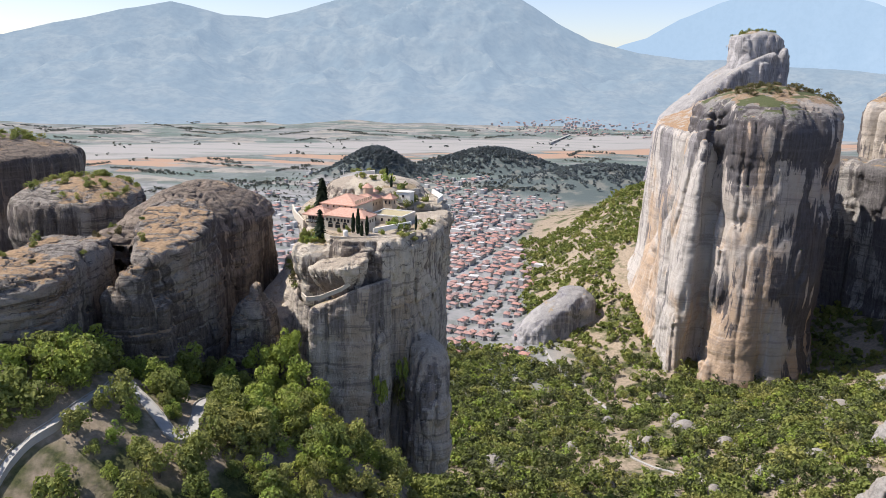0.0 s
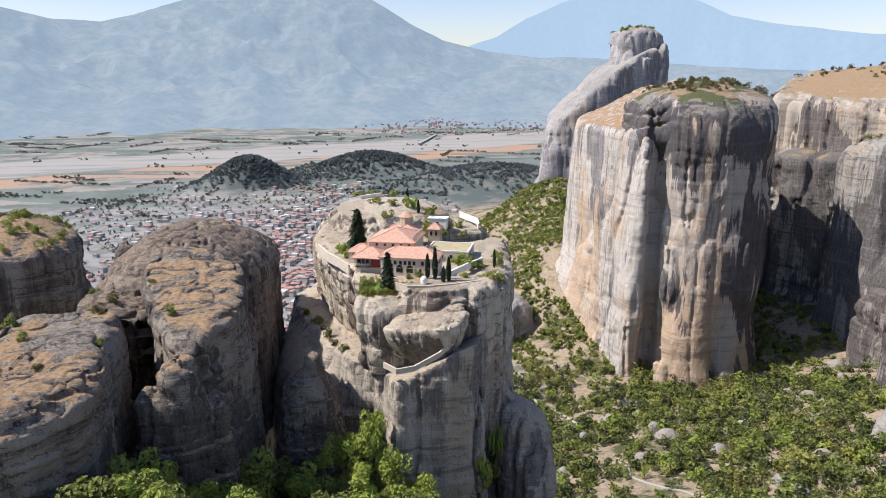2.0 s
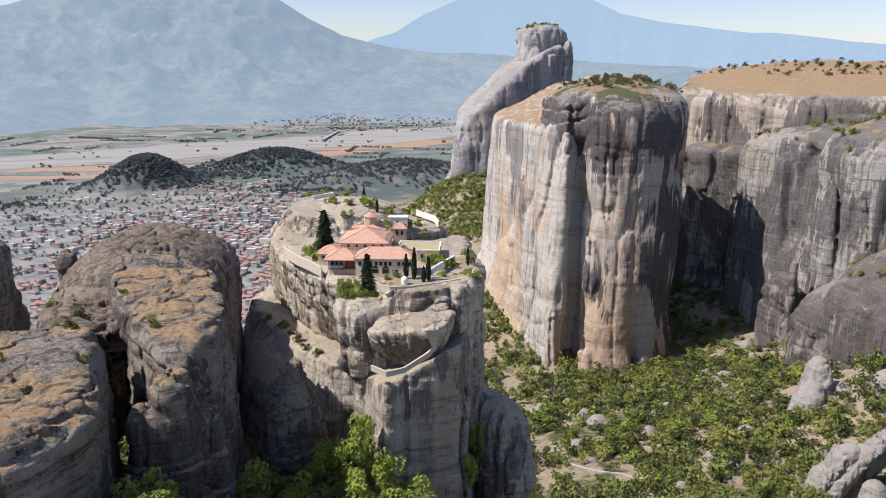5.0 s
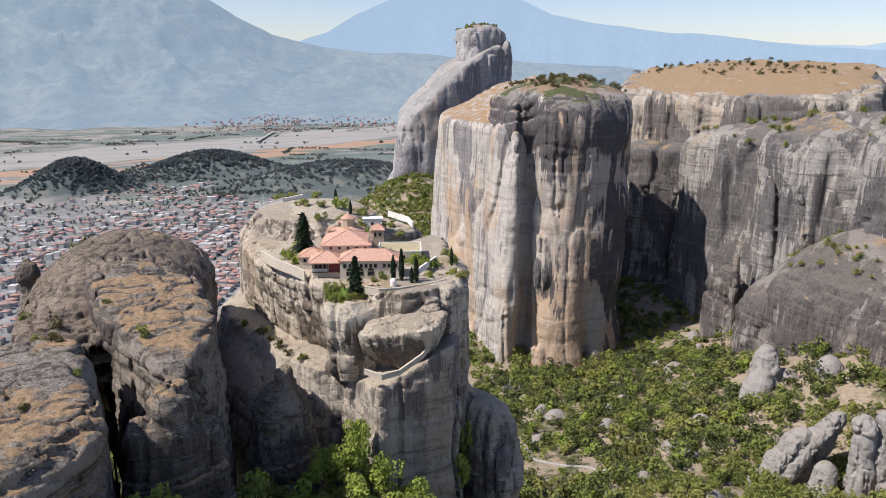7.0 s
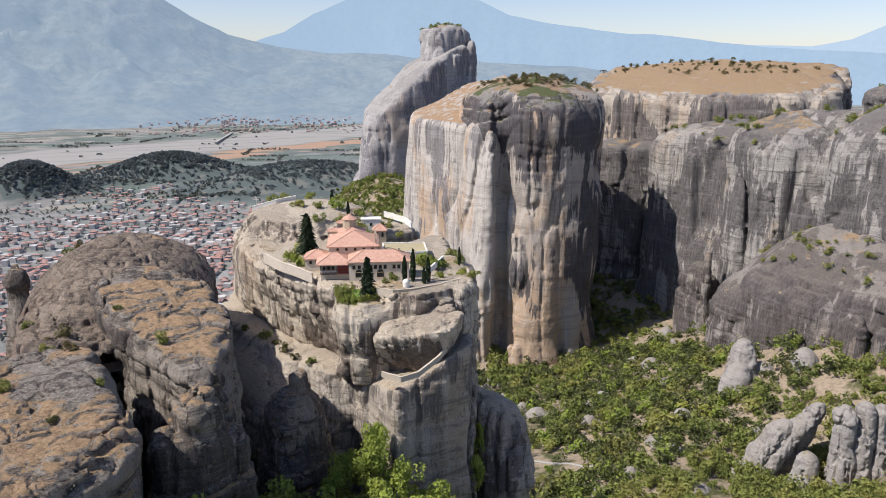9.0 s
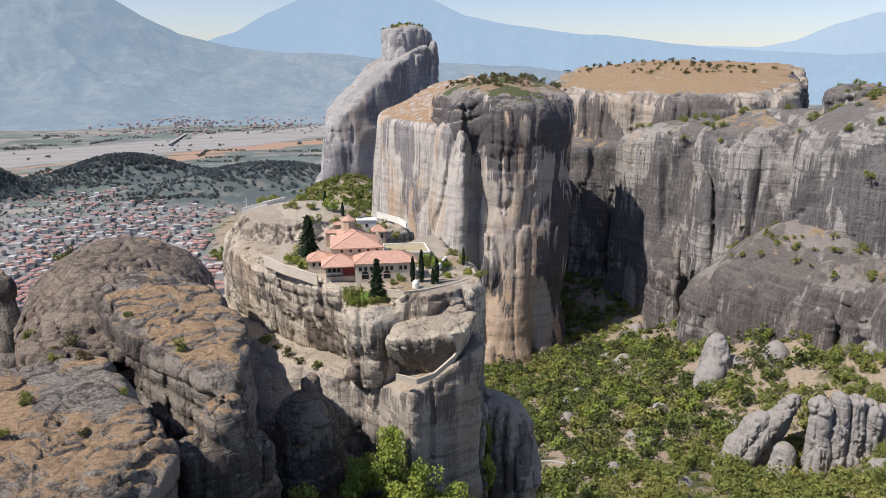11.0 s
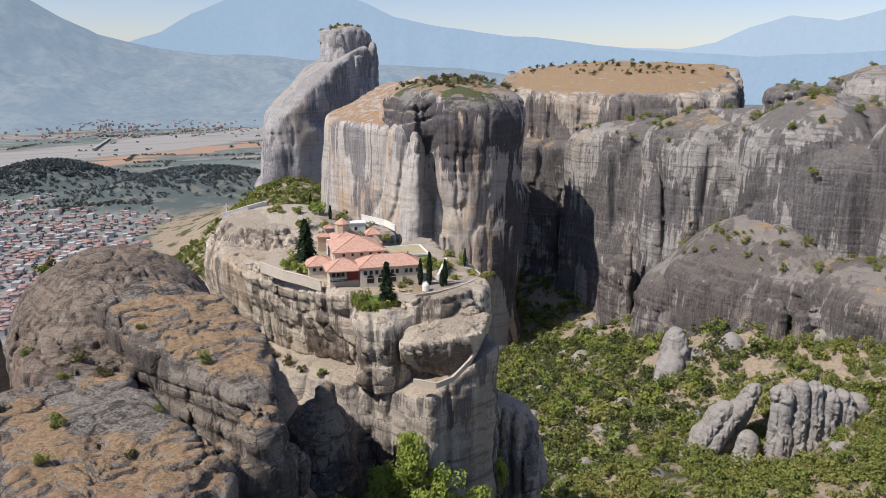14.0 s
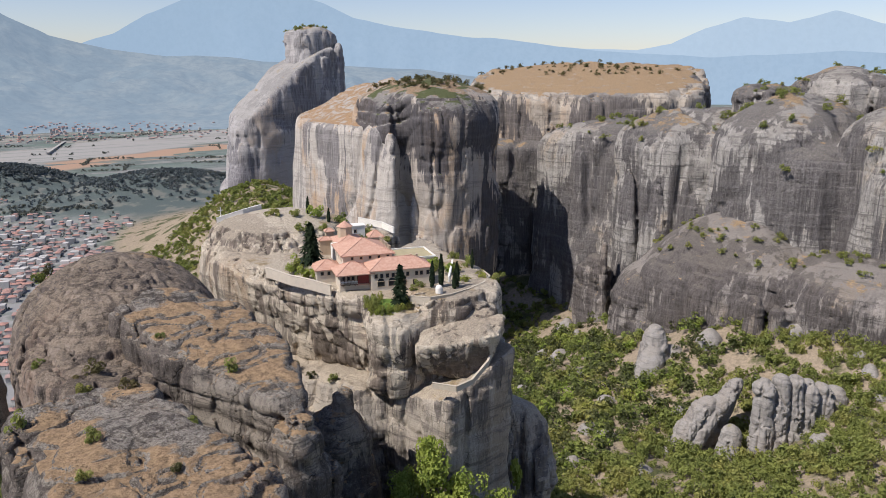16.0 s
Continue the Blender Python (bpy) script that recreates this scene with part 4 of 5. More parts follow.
def many(name, material, label, category, spots, templates, seed, lift=0.0):
    """One mesh of crowns at spots: rows of x, y, z, radius, height."""
    g = np.random.default_rng(seed)
    V, Q, n = [], [], 0
    for x, y, z, s, h in spots:
        v, q = templates[g.integers(len(templates))]
        a = g.uniform(0, 6.283)
        c, d = math.cos(a), math.sin(a)
        w = np.stack([(v[:, 0] * c - v[:, 1] * d) * s + x, (v[:, 0] * d + v[:, 1] * c) * s + y, v[:, 2] * h + z + lift], 1)
        V.append(w)
        Q.append(q + n)
        n += len(v)
    me = mesh_from(name, np.concatenate(V), np.concatenate(Q), smooth=False)
    me.materials.append(material)
    return tagged(new(name, me), label, category, kind="stuff")


def tree_parts(name, material, cards, seed, tall=1.1, size=0.2, lobes=9, trunk=0.09):
    """A tree one unit in radius: a forked trunk and a crown."""
    top = new(name)
    bm = bmesh.new()
    g = random.Random(seed)
    for k in range(4):
        a = g.uniform(0, 6.28)
        end = Vector((0.35 * math.cos(a) * (k > 0), 0.35 * math.sin(a) * (k > 0), tall * (0.75 if k == 0 else 0.95)))
        start = Vector((0, 0, 0 if k == 0 else tall * 0.4))
        way = end - start
        m = Matrix.Translation((start + end) / 2) @ way.to_track_quat("Z", "Y").to_matrix().to_4x4()
        bmesh.ops.create_cone(bm, cap_ends=True, segments=6, radius1=trunk if k == 0 else trunk * 0.55, radius2=trunk * 0.35, depth=way.length, matrix=m)
    part("trunk", bm, BARK, top)
    v, q = crown(cards, seed, tall, size, lobes)
    me = mesh_from("crown", v, q, smooth=False)
    me.materials.append(material)
    c = new("crown", me)
    c.parent = top
    return top


def cypress(name, x, y, z, h, r, seed, label):
    """A slim dark cypress."""
    g = np.random.default_rng(seed)
    top = new(name)
    bm = bmesh.new()
    bmesh.ops.create_cone(bm, cap_ends=True, segments=6, radius1=0.18, radius2=0.05, depth=h * 0.8, matrix=Matrix.Translation((0, 0, h * 0.4)))
    part("trunk", bm, BARK, top)
    n = 420
    k = g.uniform(0, 1, n) ** 0.8
    wide = r * np.sin(np.clip(k * 0.93 + 0.07, 0, 1) * math.pi) ** 0.6 * (1 - 0.35 * k)
    a = g.uniform(0, 6.283, n)
    c = np.stack([np.cos(a) * wide, np.sin(a) * wide, 0.04 * h + k * h * 0.94], 1)
    out = np.stack([np.cos(a), np.sin(a), np.full(n, 0.25)], 1) + 0.4 * g.normal(size=(n, 3))
    out /= np.linalg.norm(out, axis=1)[:, None]
    u = np.cross(out, (0, 0, 1.0) + 0.3 * g.normal(size=(n, 3)))
    u /= np.linalg.norm(u, axis=1)[:, None]
    w = np.cross(u, out)
    s = 0.3 * r * g.uniform(0.6, 1.3, (n, 1))
    v = np.stack([c - u * s, c - w * s * 1.6, c + u * s, c + w * s * 2.2], 1).reshape(-1, 3)
    me = mesh_from("crown", v, np.arange(4 * n).reshape(-1, 4), smooth=False)
    me.materials.append(LEAF_DARK)
    ob = new("crown", me)
    ob.parent = top
    top.matrix_basis = pose(x, y, z)
    return tagged(top, label, "tree", "cypresses on the rock")


def conifer(name, x, y, z, h, r, seed, label):
    """A broad pointed fir with drooping tiers."""
    g = np.random.default_rng(seed)
    top = new(name)
    bm = bmesh.new()
    bmesh.ops.create_cone(bm, cap_ends=True, segments=7, radius1=0.3, radius2=0.06, depth=h * 0.95, matrix=Matrix.Translation((0, 0, h * 0.475)))
    part("trunk", bm, BARK, top)
    n = 1100
    k = g.uniform(0, 1, n)
    tier = (np.floor(k * 13) + g.uniform(0, 0.6, n)) / 13
    wide = r * (1 - tier) ** 0.8 * g.uniform(0.45, 1.05, n) * (0.75 + 0.25 * np.sin(5 * g.uniform(0, 6.28, n)))
    a = g.uniform(0, 6.283, n)
    c = np.stack([np.cos(a) * wide, np.sin(a) * wide, h * (0.07 + 0.92 * tier) - 0.18 * wide], 1)
    u = np.stack([-np.sin(a), np.cos(a), 0 * a], 1) + 0.3 * g.normal(size=(n, 3))
    w = np.stack([np.cos(a), np.sin(a), np.full(n, -0.5)], 1) + 0.35 * g.normal(size=(n, 3))
    s = 0.13 * r * g.uniform(0.6, 1.4, (n, 1))
    v = np.stack([c - u * s, c - w * s * 1.2, c + u * s, c + w * s * 1.9], 1).reshape(-1, 3)
    me = mesh_from("crown", v, np.arange(4 * n).reshape(-1, 4), smooth=False)
    me.materials.append(LEAF_DARK)
    ob = new("crown", me)
    ob.parent = top
    top.matrix_basis = pose(x, y, z)
    return tagged(top, label, "tree")


# ---- roads on the saddle and a footpath in the valley ----
def ribbon(name, pts, width, material, label, lift=0.35, kerb=0.0):
    """A road that follows the ground along a smooth line, with a low stone kerb where it has one."""
    p = np.array(pts, float)
    s = np.linspace(0, len(p) - 1, 14 * (len(p) - 1) + 1)
    i = np.clip(s.astype(int), 0, len(p) - 2)
    f = (s - i)[:, None]
    g = lambda k: p[np.clip(k, 0, len(p) - 1)]
    c = 0.5 * (2 * g(i) + (g(i + 1) - g(i - 1)) * f + (2 * g(i - 1) - 5 * g(i) + 4 * g(i + 1) - g(i + 2)) * f ** 2 + (3 * g(i) - g(i - 1) - 3 * g(i + 1) + g(i + 2)) * f ** 3)
    d = np.gradient(c, axis=0)
    d /= np.linalg.norm(d, axis=1)[:, None]
    n = np.stack([-d[:, 1], d[:, 0]], 1)
    z = ground_z(c[:, 0], c[:, 1]) + lift
    z = np.convolve(np.pad(z, 4, mode="edge"), np.ones(9) / 9, "valid") + 0.3
    prof = [(-0.5, -2.0), (-0.5, 0), (0.5, 0), (0.5, -2.0)]
    if kerb:
        prof = [(-0.56, -2.0), (-0.56, kerb), (-0.5, kerb), (-0.5, 0), (0.5, 0), (0.5, kerb), (0.56, kerb), (0.56, -2.0)]
    rows = np.stack([np.stack([c[:, 0] + n[:, 0] * a * width, c[:, 1] + n[:, 1] * a * width, z + b], 1) for a, b in prof], 1)
    m, k = rows.shape[:2]
    i = (np.arange(m - 1)[:, None] * k + np.arange(k - 1)[None]).ravel()
    me = mesh_from(name, rows.reshape(-1, 3), np.stack([i, i + k, i + k + 1, i + 1], 1), smooth=False)
    me.materials.append(material)
    tagged(new(name, me), label, "road", kind="structure")
    return c


ASPHALT, _nt, _b = shader("pale_road", 0.9)
_t = Tree(_nt)
_t.link(_t.mix(_t.noise(_t.place(), 0.6, 5), (0.30, 0.285, 0.26), (0.42, 0.40, 0.36)), _b.inputs["Base Color"])
ROADS = [
    ribbon("road", [(-116, 165), (-118, 180), (-114, 190), (-107, 198), (-103, 208), (-101, 218), (-101.5, 226), (-99, 228), (-94, 223), (-84, 215), (-77, 209), (-73, 211), (-75, 224), (-79, 238), (-79, 252)], 3.4, ASPHALT, "pale winding road with low stone kerbs", kerb=0.5),
    ribbon("footpath", [(113, 855), (121, 781), (135, 728), (149, 686), (155, 660)], 3.0, ASPHALT, "pale dirt track through the woods"),
    ribbon("footpath", [(150, 560), (150, 542), (145, 520), (160, 494), (168, 470), (190, 455)], 2.2, ASPHALT, "narrow pale footpath in the valley"),
]


def clear_of_roads(x, y, gap):
    return all(np.min((c[:, 0] - x) ** 2 + (c[:, 1] - y) ** 2) > gap * gap for c in ROADS)


# ---- woods ----
g = np.random.default_rng(11)
near_spots, mid_spots, far_spots, hillock_spots = [], [], [], []
N = 15500
px_, py_ = g.uniform(-330, 470, N * 3), g.uniform(60, 1420, N * 3)
pz_ = ground_z(px_, py_)
thin = fbm2(px_, py_, 45, 3, 77)
size = 0.6 + 1.15 * g.uniform(0, 1, N * 3) ** 1.6
keep = g.uniform(0, 1, N * 3)
for x, y, z, th, s, k in zip(px_, py_, pz_, thin, size, keep):
    if (z < 31 and not (x > 380 and y < 1000) and (y > 850 or x > 200 or x < -60)) or in_plan(x, y):
        continue
    slope_bare = th > (0.75 if x > 235 and y < 465 else 0.2 if y > 330 and 60 < x < 400 and y < 760 else 0.38 if y > 330 and x > 60 else 0.7)
    if slope_bare and k > 0.12:
        continue
    d = math.hypot(x + 80, y - 80)
    if d < 330 or (x > 120 and y < 420):
        if k < 0.62 and clear_of_roads(x, y, 2.2 + 3.2 * s) and clear_of_roads(x, y + 5, 2.5 + 1.6 * s):
            near_spots.append((x, y, z - 0.3, 3.4 * s, 3.6 * s))
    elif d < 760:
        if k < 0.62 and clear_of_roads(x, y, 3.5):
            mid_spots.append((x, y, z - 0.3, 4.3 * s, 4.0 * s))
    elif k < 0.4:
        far_spots.append((x, y, z - 0.3, 3.6 * s, 3.4 * s))
for cx, cy, wx, wy, n in ((-265, 2330, 150, 105, 1100), (110, 2480, 240, 115, 1300), (430, 2150, 300, 180, 900)):
    for k in range(n):
        x, y = cx + g.normal() * wx * 0.5, cy + g.normal() * wy * 0.5
        z = float(ground_z(x, y))
        if z > 30:
            hillock_spots.append((x, y, z - 0.5, g.uniform(4, 6.5), g.uniform(4, 6)))
TREES = [tree_parts("tree", LEAF if k % 3 else LEAF_LIGHT, 760, 200 + k, size=0.115, lobes=11) for k in range(6)]
# single trees where the camera passes nearest: along the road and on the slope below the pillar
picked = sorted(near_spots, key=lambda q: abs(q[0] + 70) * 0.6 + abs(q[1] - 235))[:270]
for k, (x, y, z, s, h) in enumerate(picked):
    src = TREES[k % 6]
    m = pose(x, y, z, 0, 0, 57 * k)
    light = k % 3 == 0
    if k < 6:
        src.matrix_basis = m @ Matrix.Diagonal((s, s, h, 1))
        ob = src
    else:
        ob = copy_thing(src, m)
        ob.matrix_basis = m @ Matrix.Diagonal((s, s, h, 1))
    tagged(ob, "bright green broadleaf tree on the hillside" if light else "dark green oak tree on the hillside", "tree", "trees by the road")
chosen = set(picked)
DENSE = [crown(170, 300 + k, size=0.19, lobes=8) for k in range(10)]
MIDDLE = [crown(95, 320 + k, size=0.21, lobes=6) for k in range(10)]
FAR = [crown(18, 340 + k, size=0.5, lobes=4) for k in range(8)]
many("near_woods", LEAF, "dense green oak wood on the slope", "woods", [q for q in near_spots if q not in chosen], DENSE, 1)
LEAF_DEEP = leaf_material("holm_oak_leaves", (0.07, 0.09, 0.035), (0.12, 0.145, 0.05), (0.18, 0.18, 0.07))
for name, mat, label, lo, hi in (("valley_woods", LEAF, "mixed green wood filling the valley", 0, 5), ("valley_holm_oaks", LEAF_DEEP, "dark evergreen bushes scattered through the valley", 5, 9), ("valley_shrubs", LEAF_LIGHT, "bright yellow-green shrubs in the valley", 9, 10)):
    many(name, mat, label, "woods", [q for k, q in enumerate(mid_spots) if lo <= (k * 7919 >> 3) % 10 < hi], MIDDLE, 2 + lo)
many("hill_woods", LEAF, "dark green woods on far hills", "woods", far_spots, FAR, 3)
many("hillock_woods", LEAF_HILL_HAZE, "woods on the hillocks of the plain, tinted blue for haze", "woods", hillock_spots, FAR, 4)
# ---- the town on the plain ----
def plain_material(name, a, b_, rough=0.85, scale=0.4, island=0.6):
    m, nt, b = shader(name, rough)
    t = Tree(nt)
    g_ = t.node("NewGeometry")
    o = t.node("ObjectInfo")
    r = t.math("FRACT", t.math("ADD", g_.outputs["Random Per Island"], o.outputs["Random"]), 0.0)
    col = t.mix(t.math("MULTIPLY", r, island), a, b_)
    n = t.noise(t.place(), scale, 4, 0.7)
    col = t.mix(t.math("MULTIPLY", t.step(n, 0.4, 0.7), 0.3), col, tuple(0.6 * c for c in a))
    t.link(col, b.inputs["Base Color"])
    t.bump(n, 0.2, 0.1, b)
    return m


TILE = plain_material("terracotta_roof", (0.42, 0.225, 0.18), (0.30, 0.225, 0.205), 0.9, 0.5, 1.0)
RENDERED = plain_material("pale_house_wall", (0.55, 0.525, 0.495), (0.34, 0.335, 0.325), 0.9, 0.5, 1.0)
PANE, _nt, _b = shader("dark_glass_and_arch_shade", 0.15)
_t = Tree(_nt)
_t.link(_t.mix(_t.noise(_t.place(), 0.8, 2), (0.02, 0.022, 0.025), (0.05, 0.05, 0.055)), _b.inputs["Base Color"])


def box(bm, x0, x1, y0, y1, z0, z1):
    m = Matrix.Translation(((x0 + x1) / 2, (y0 + y1) / 2, (z0 + z1) / 2)) @ Matrix.Diagonal((x1 - x0, y1 - y0, z1 - z0, 1))
    bmesh.ops.create_cube(bm, size=1, matrix=m)


def hip_faces(w, d, z0, z1, eave=0.6, thick=0.3):
    """A hipped roof with a thick eave, w by d, as vertices and quads."""
    a, b = w / 2 + eave, d / 2 + eave
    run = min(a, b)
    rx, ry = a - run, b - run
    if rx < 0.4 and ry < 0.4:
        rx += 0.4
    v = [(-a, -b, z0 - thick), (a, -b, z0 - thick), (a, b, z0 - thick), (-a, b, z0 - thick), (-a, -b, z0), (a, -b, z0), (a, b, z0), (-a, b, z0),
         (-rx, -ry, z1), (rx, -ry, z1), (rx, ry, z1), (-rx, ry, z1)]
    q = [(0, 1, 5, 4), (1, 2, 6, 5), (2, 3, 7, 6), (3, 0, 4, 7), (4, 5, 9, 8), (5, 6, 10, 9), (6, 7, 11, 10), (7, 4, 8, 11), (3, 2, 1, 0), (8, 9, 10, 11)]
    return np.array(v, float), np.array(q)


def box_faces(w, d, z0, z1):
    a, b = w / 2, d / 2
    v = [(-a, -b, z0), (a, -b, z0), (a, b, z0), (-a, b, z0), (-a, -b, z1), (a, -b, z1), (a, b, z1), (-a, b, z1)]
    return np.array(v, float), np.array([(0, 1, 5, 4), (1, 2, 6, 5), (2, 3, 7, 6), (3, 0, 4, 7), (4, 5, 6, 7)])


def house(w, d, h, rise, seed):
    top = new("house")
    v, q = box_faces(w, d, -3, h)
    me = mesh_from("wall", v, q, smooth=False)
    me.materials.append(RENDERED)
    wall = new("wall", me)
    wall.parent = top
    v, q = hip_faces(w, d, h, h + rise)
    me = mesh_from("roof", v, q, smooth=False)
    me.materials.append(TILE)
    roof = new("roof", me)
    roof.parent = top
    bm = bmesh.new()
    box(bm, -0.4, 0.4, -0.4, 0.4, h + 0.3, h + rise + 1.0)
    ch = part("chimney", bm, RENDERED, roof)
    ch.location = (w * 0.22, d * 0.1, 0)
    bm = bmesh.new()
    box(bm, -0.55, 0.55, -0.06, 0.06, -0.75, 0.75)
    pane = part("window", bm, PANE, top)
    n = 0
    for side in (-1, 1):
        for zz in ((1.6, 4.6) if h > 5 else (1.6,)):
            for k in (-0.28, 0.28):
                ob = pane if n == 0 else new("window", pane.data)
                ob.parent = top
                ob.location = (k * w, side * (d / 2 + 0.02), zz)
                n += 1
    return top


g = np.random.default_rng(23)
HOUSES = [house(g.uniform(8, 13), g.uniform(7, 10), h, 2.0, k) for k, h in enumerate((5.6, 6.0, 5.4, 3.4, 6.2, 5.8, 3.6, 6.4))]
spots = []
turn = radians(-24)
for i in range(-75, 75):
    for j in range(-20, 115):
        u, w = i * 15.0 + g.normal() * 1.8, j * 13.5 + g.normal() * 1.6
        if i % 6 == 0 or j % 7 == 0:
            continue
        x, y = 60 + u * math.cos(turn) - w * math.sin(turn), 860 + u * math.sin(turn) + w * math.cos(turn)
        spots.append((x, y))
sx, sy = np.array(spots).T
sz = ground_z(sx, sy)
dens = fbm2(sx, sy, 190, 3, 99)
edge_ = fbm2(sx, sy, 80, 2, 98)
pick = g.uniform(0, 1, len(sx))
built = []
town_trees = []
FW, FR = ([], []), ([], [])
count = [0, 0]
for x, y, z, dn, ed, k in zip(sx, sy, sz, dens, edge_, pick):
    if z > 33 + 6 * ed or y < 815 + 60 * ed or y > 2330 or not -1050 < x < 520 or in_plan(x, y):
        continue
    core = math.exp(-(((x - 40) / 420) ** 2 + ((y - 1350) / 560) ** 2) ** 1.5)
    if k > 0.10 + 0.83 * core + 0.2 * dn:
        if g.uniform() < 0.35:
            town_trees.append((x, y, z - 0.2, g.uniform(2.0, 4.0), g.uniform(2.2, 4.5)))
        continue
    if g.uniform() < 0.32:
        town_trees.append((x + 7, y + g.uniform(-4, 4), z - 0.2, g.uniform(1.8, 3.2), g.uniform(2.0, 4.0)))
    built.append((x, y, z))
built.sort(key=lambda q: q[1])
for n, (x, y, z) in enumerate(built):
    rz = math.degrees(turn) + g.normal() * 7 + (90 if g.uniform() < 0.5 else 0)
    if n < 280:
        m = pose(x, y, z, 0, 0, rz)
        if n < 8:
            ob = HOUSES[n]
            ob.matrix_basis = m
        else:
            ob = copy_thing(HOUSES[g.integers(8)], m)
        tagged(ob, "small pale house with a hipped terracotta roof", "house", "houses of the town")
        continue
    flat = g.uniform() < (0.12 if y < 1500 else 0.28)
    w, d, h = g.uniform(8, 14), g.uniform(7, 11), g.choice([3.6, 5.8, 6.2, 8.8])
    if flat:
        w, d, h = w * 1.15, d * 1.2, h + 2.5
    c, s = math.cos(radians(rz)), math.sin(radians(rz))
    jobs = [(0, box_faces(w, d, -2, h))]
    if not flat:
        jobs.append((1, hip_faces(w, d, h, h + g.uniform(1.4, 2.4))))
    for which, (v, q) in jobs:
        p = np.stack([v[:, 0] * c - v[:, 1] * s + x, v[:, 0] * s + v[:, 1] * c + y, v[:, 2] + z], 1)
        store = (FW, FR)[which]
        store[0].append(p)
        store[1].append(q + count[which])
        count[which] += len(v)
town = new("far_town")
tagged(town, "sprawl of pale houses with terracotta roofs on the plain", "town", kind="stuff")
for name, store, mat in (("wall", FW, RENDERED), ("roof", FR, TILE)):
    me = mesh_from(name, np.concatenate(store[0]), np.concatenate(store[1]), smooth=False)
    me.materials.append(mat)
    ob = new(name, me)
    ob.parent = town
many("town_trees", LEAF_GREY_HAZE, "garden trees between the houses, greyed for haze", "trees", town_trees, FAR, 5)
# a far village at the foot of the mountains
VW, VR, c0, c1 = ([], []), ([], []), 0, 0
for k in range(300):
    a, d = radians(g.normal() * 4.5 + 11.5), g.uniform(4050, 5000)
    x, y, w = -80 + d * math.sin(a), 80 + d * math.cos(a), g.uniform(8, 17)
    z = float(ground_z(x, y)) + max(0.0, (d - 4350) * 0.05)
    v, q = box_faces(w, w * 0.8, -12, 5)
    VW[0].append(v + (x, y, z))
    VW[1].append(q + c0)
    c0 += len(v)
    v, q = hip_faces(w, w * 0.8, 5, 8, 1.0)
    VR[0].append(v + (x, y, z))
    VR[1].append(q + c1)
    c1 += len(v)
village = tagged(new("far_village"), "pale village at the foot of the mountains", "village", kind="stuff")
for name, store, mat in (("wall", VW, RENDERED), ("roof", VR, TILE)):
    me = mesh_from(name, np.concatenate(store[0]), np.concatenate(store[1]), smooth=False)
    me.materials.append(mat)
    ob = new(name, me)
    ob.parent = village
# the river bridge
bm = bmesh.new()
box(bm, -270, 270, -6, 6, 6, 8)
bridge = tagged(new("bridge"), "long pale road bridge over the gravel river", "bridge")
part("deck", bm, ASPHALT, bridge)
for k in range(16):
    bm = bmesh.new()
    box(bm, -2, 2, -4, 4, -8, 6)
    ob = part("pier", bm, RENDERED, bridge)
    ob.location = (-262 + 35 * k, 0, 0)
bridge.matrix_basis = pose(500, 3830, float(ground_z(500, 3830)), 0, 0, 72)
# hedges and rows of trees on the plain
rows = []
for k in range(260):
    x0, y0 = g.uniform(-2600, 1700), g.uniform(1900, 4300)
    a = turn + (math.pi / 2 if g.uniform() < 0.3 else 0) + g.normal() * 0.08
    for s in np.arange(0, g.uniform(40, 260), 11):
        x, y = x0 + s * math.cos(a) + g.normal() * 3, y0 + s * math.sin(a) + g.normal() * 3
        if 3060 < y - 0.42 * x < 3740 and g.uniform() < 0.93:
            continue
        rows.append((x, y, g.uniform(4.0, 7.5)))
rx, ry, rs = np.array(rows).T
many("field_hedges", LEAF_GREY_HAZE, "hedgerows and tree lines between fields, greyed for haze", "hedge", list(zip(rx, ry, ground_z(rx, ry) - 0.3, rs, rs * 0.85)), FAR, 6)
# ---- the monastery ----
def roof_material(name, a, b_):
    m, nt, b = shader(name, 0.85)
    t = Tree(nt)
    at = t.place()
    col = t.mix(t.step(t.noise(at, 0.9, 5, 0.7), 0.3, 0.7), a, b_)
    col = t.mix(t.math("MULTIPLY", t.step(t.noise(at, 4.0, 3), 0.5, 0.75), 0.4), col, tuple(0.55 * c for c in a))
    t.link(col, b.inputs["Base Color"])
    t.bump(t.noise(at, 3.0, 3), 0.5, 0.15, b)
    return m


TILE_RED = roof_material("monastery_tiles", (0.46, 0.25, 0.18), (0.56, 0.36, 0.27))
STUCCO = plain_material("cream_stucco", (0.62, 0.55, 0.45), (0.55, 0.47, 0.37), 0.9, 0.5)
ASHLAR = plain_material("ochre_masonry", (0.50, 0.40, 0.29), (0.42, 0.32, 0.23), 0.9, 1.2)
LIME = plain_material("limewash", (0.80, 0.77, 0.70), (0.72, 0.69, 0.62), 0.85, 0.6)
TAN = plain_material("tan_terrace", (0.42, 0.36, 0.22), (0.36, 0.31, 0.19), 0.95, 0.3)
WOOD = plain_material("dark_timber", (0.10, 0.06, 0.04), (0.14, 0.08, 0.05), 0.7, 1.0)
RED_WOOD = plain_material("red_boards", (0.28, 0.06, 0.05), (0.22, 0.05, 0.04), 0.7, 1.0)
YARD = pose(-49.9, 319.7, 283.0, 0, 0, -19.8)  # facade's left end; x along it, y to the back


def thing(name, label, category, x=0.0, y=0.0, z=0.0):
    ob = new(name)
    ob.matrix_basis = YARD @ pose(x, y, z)
    return tagged(ob, label, category)


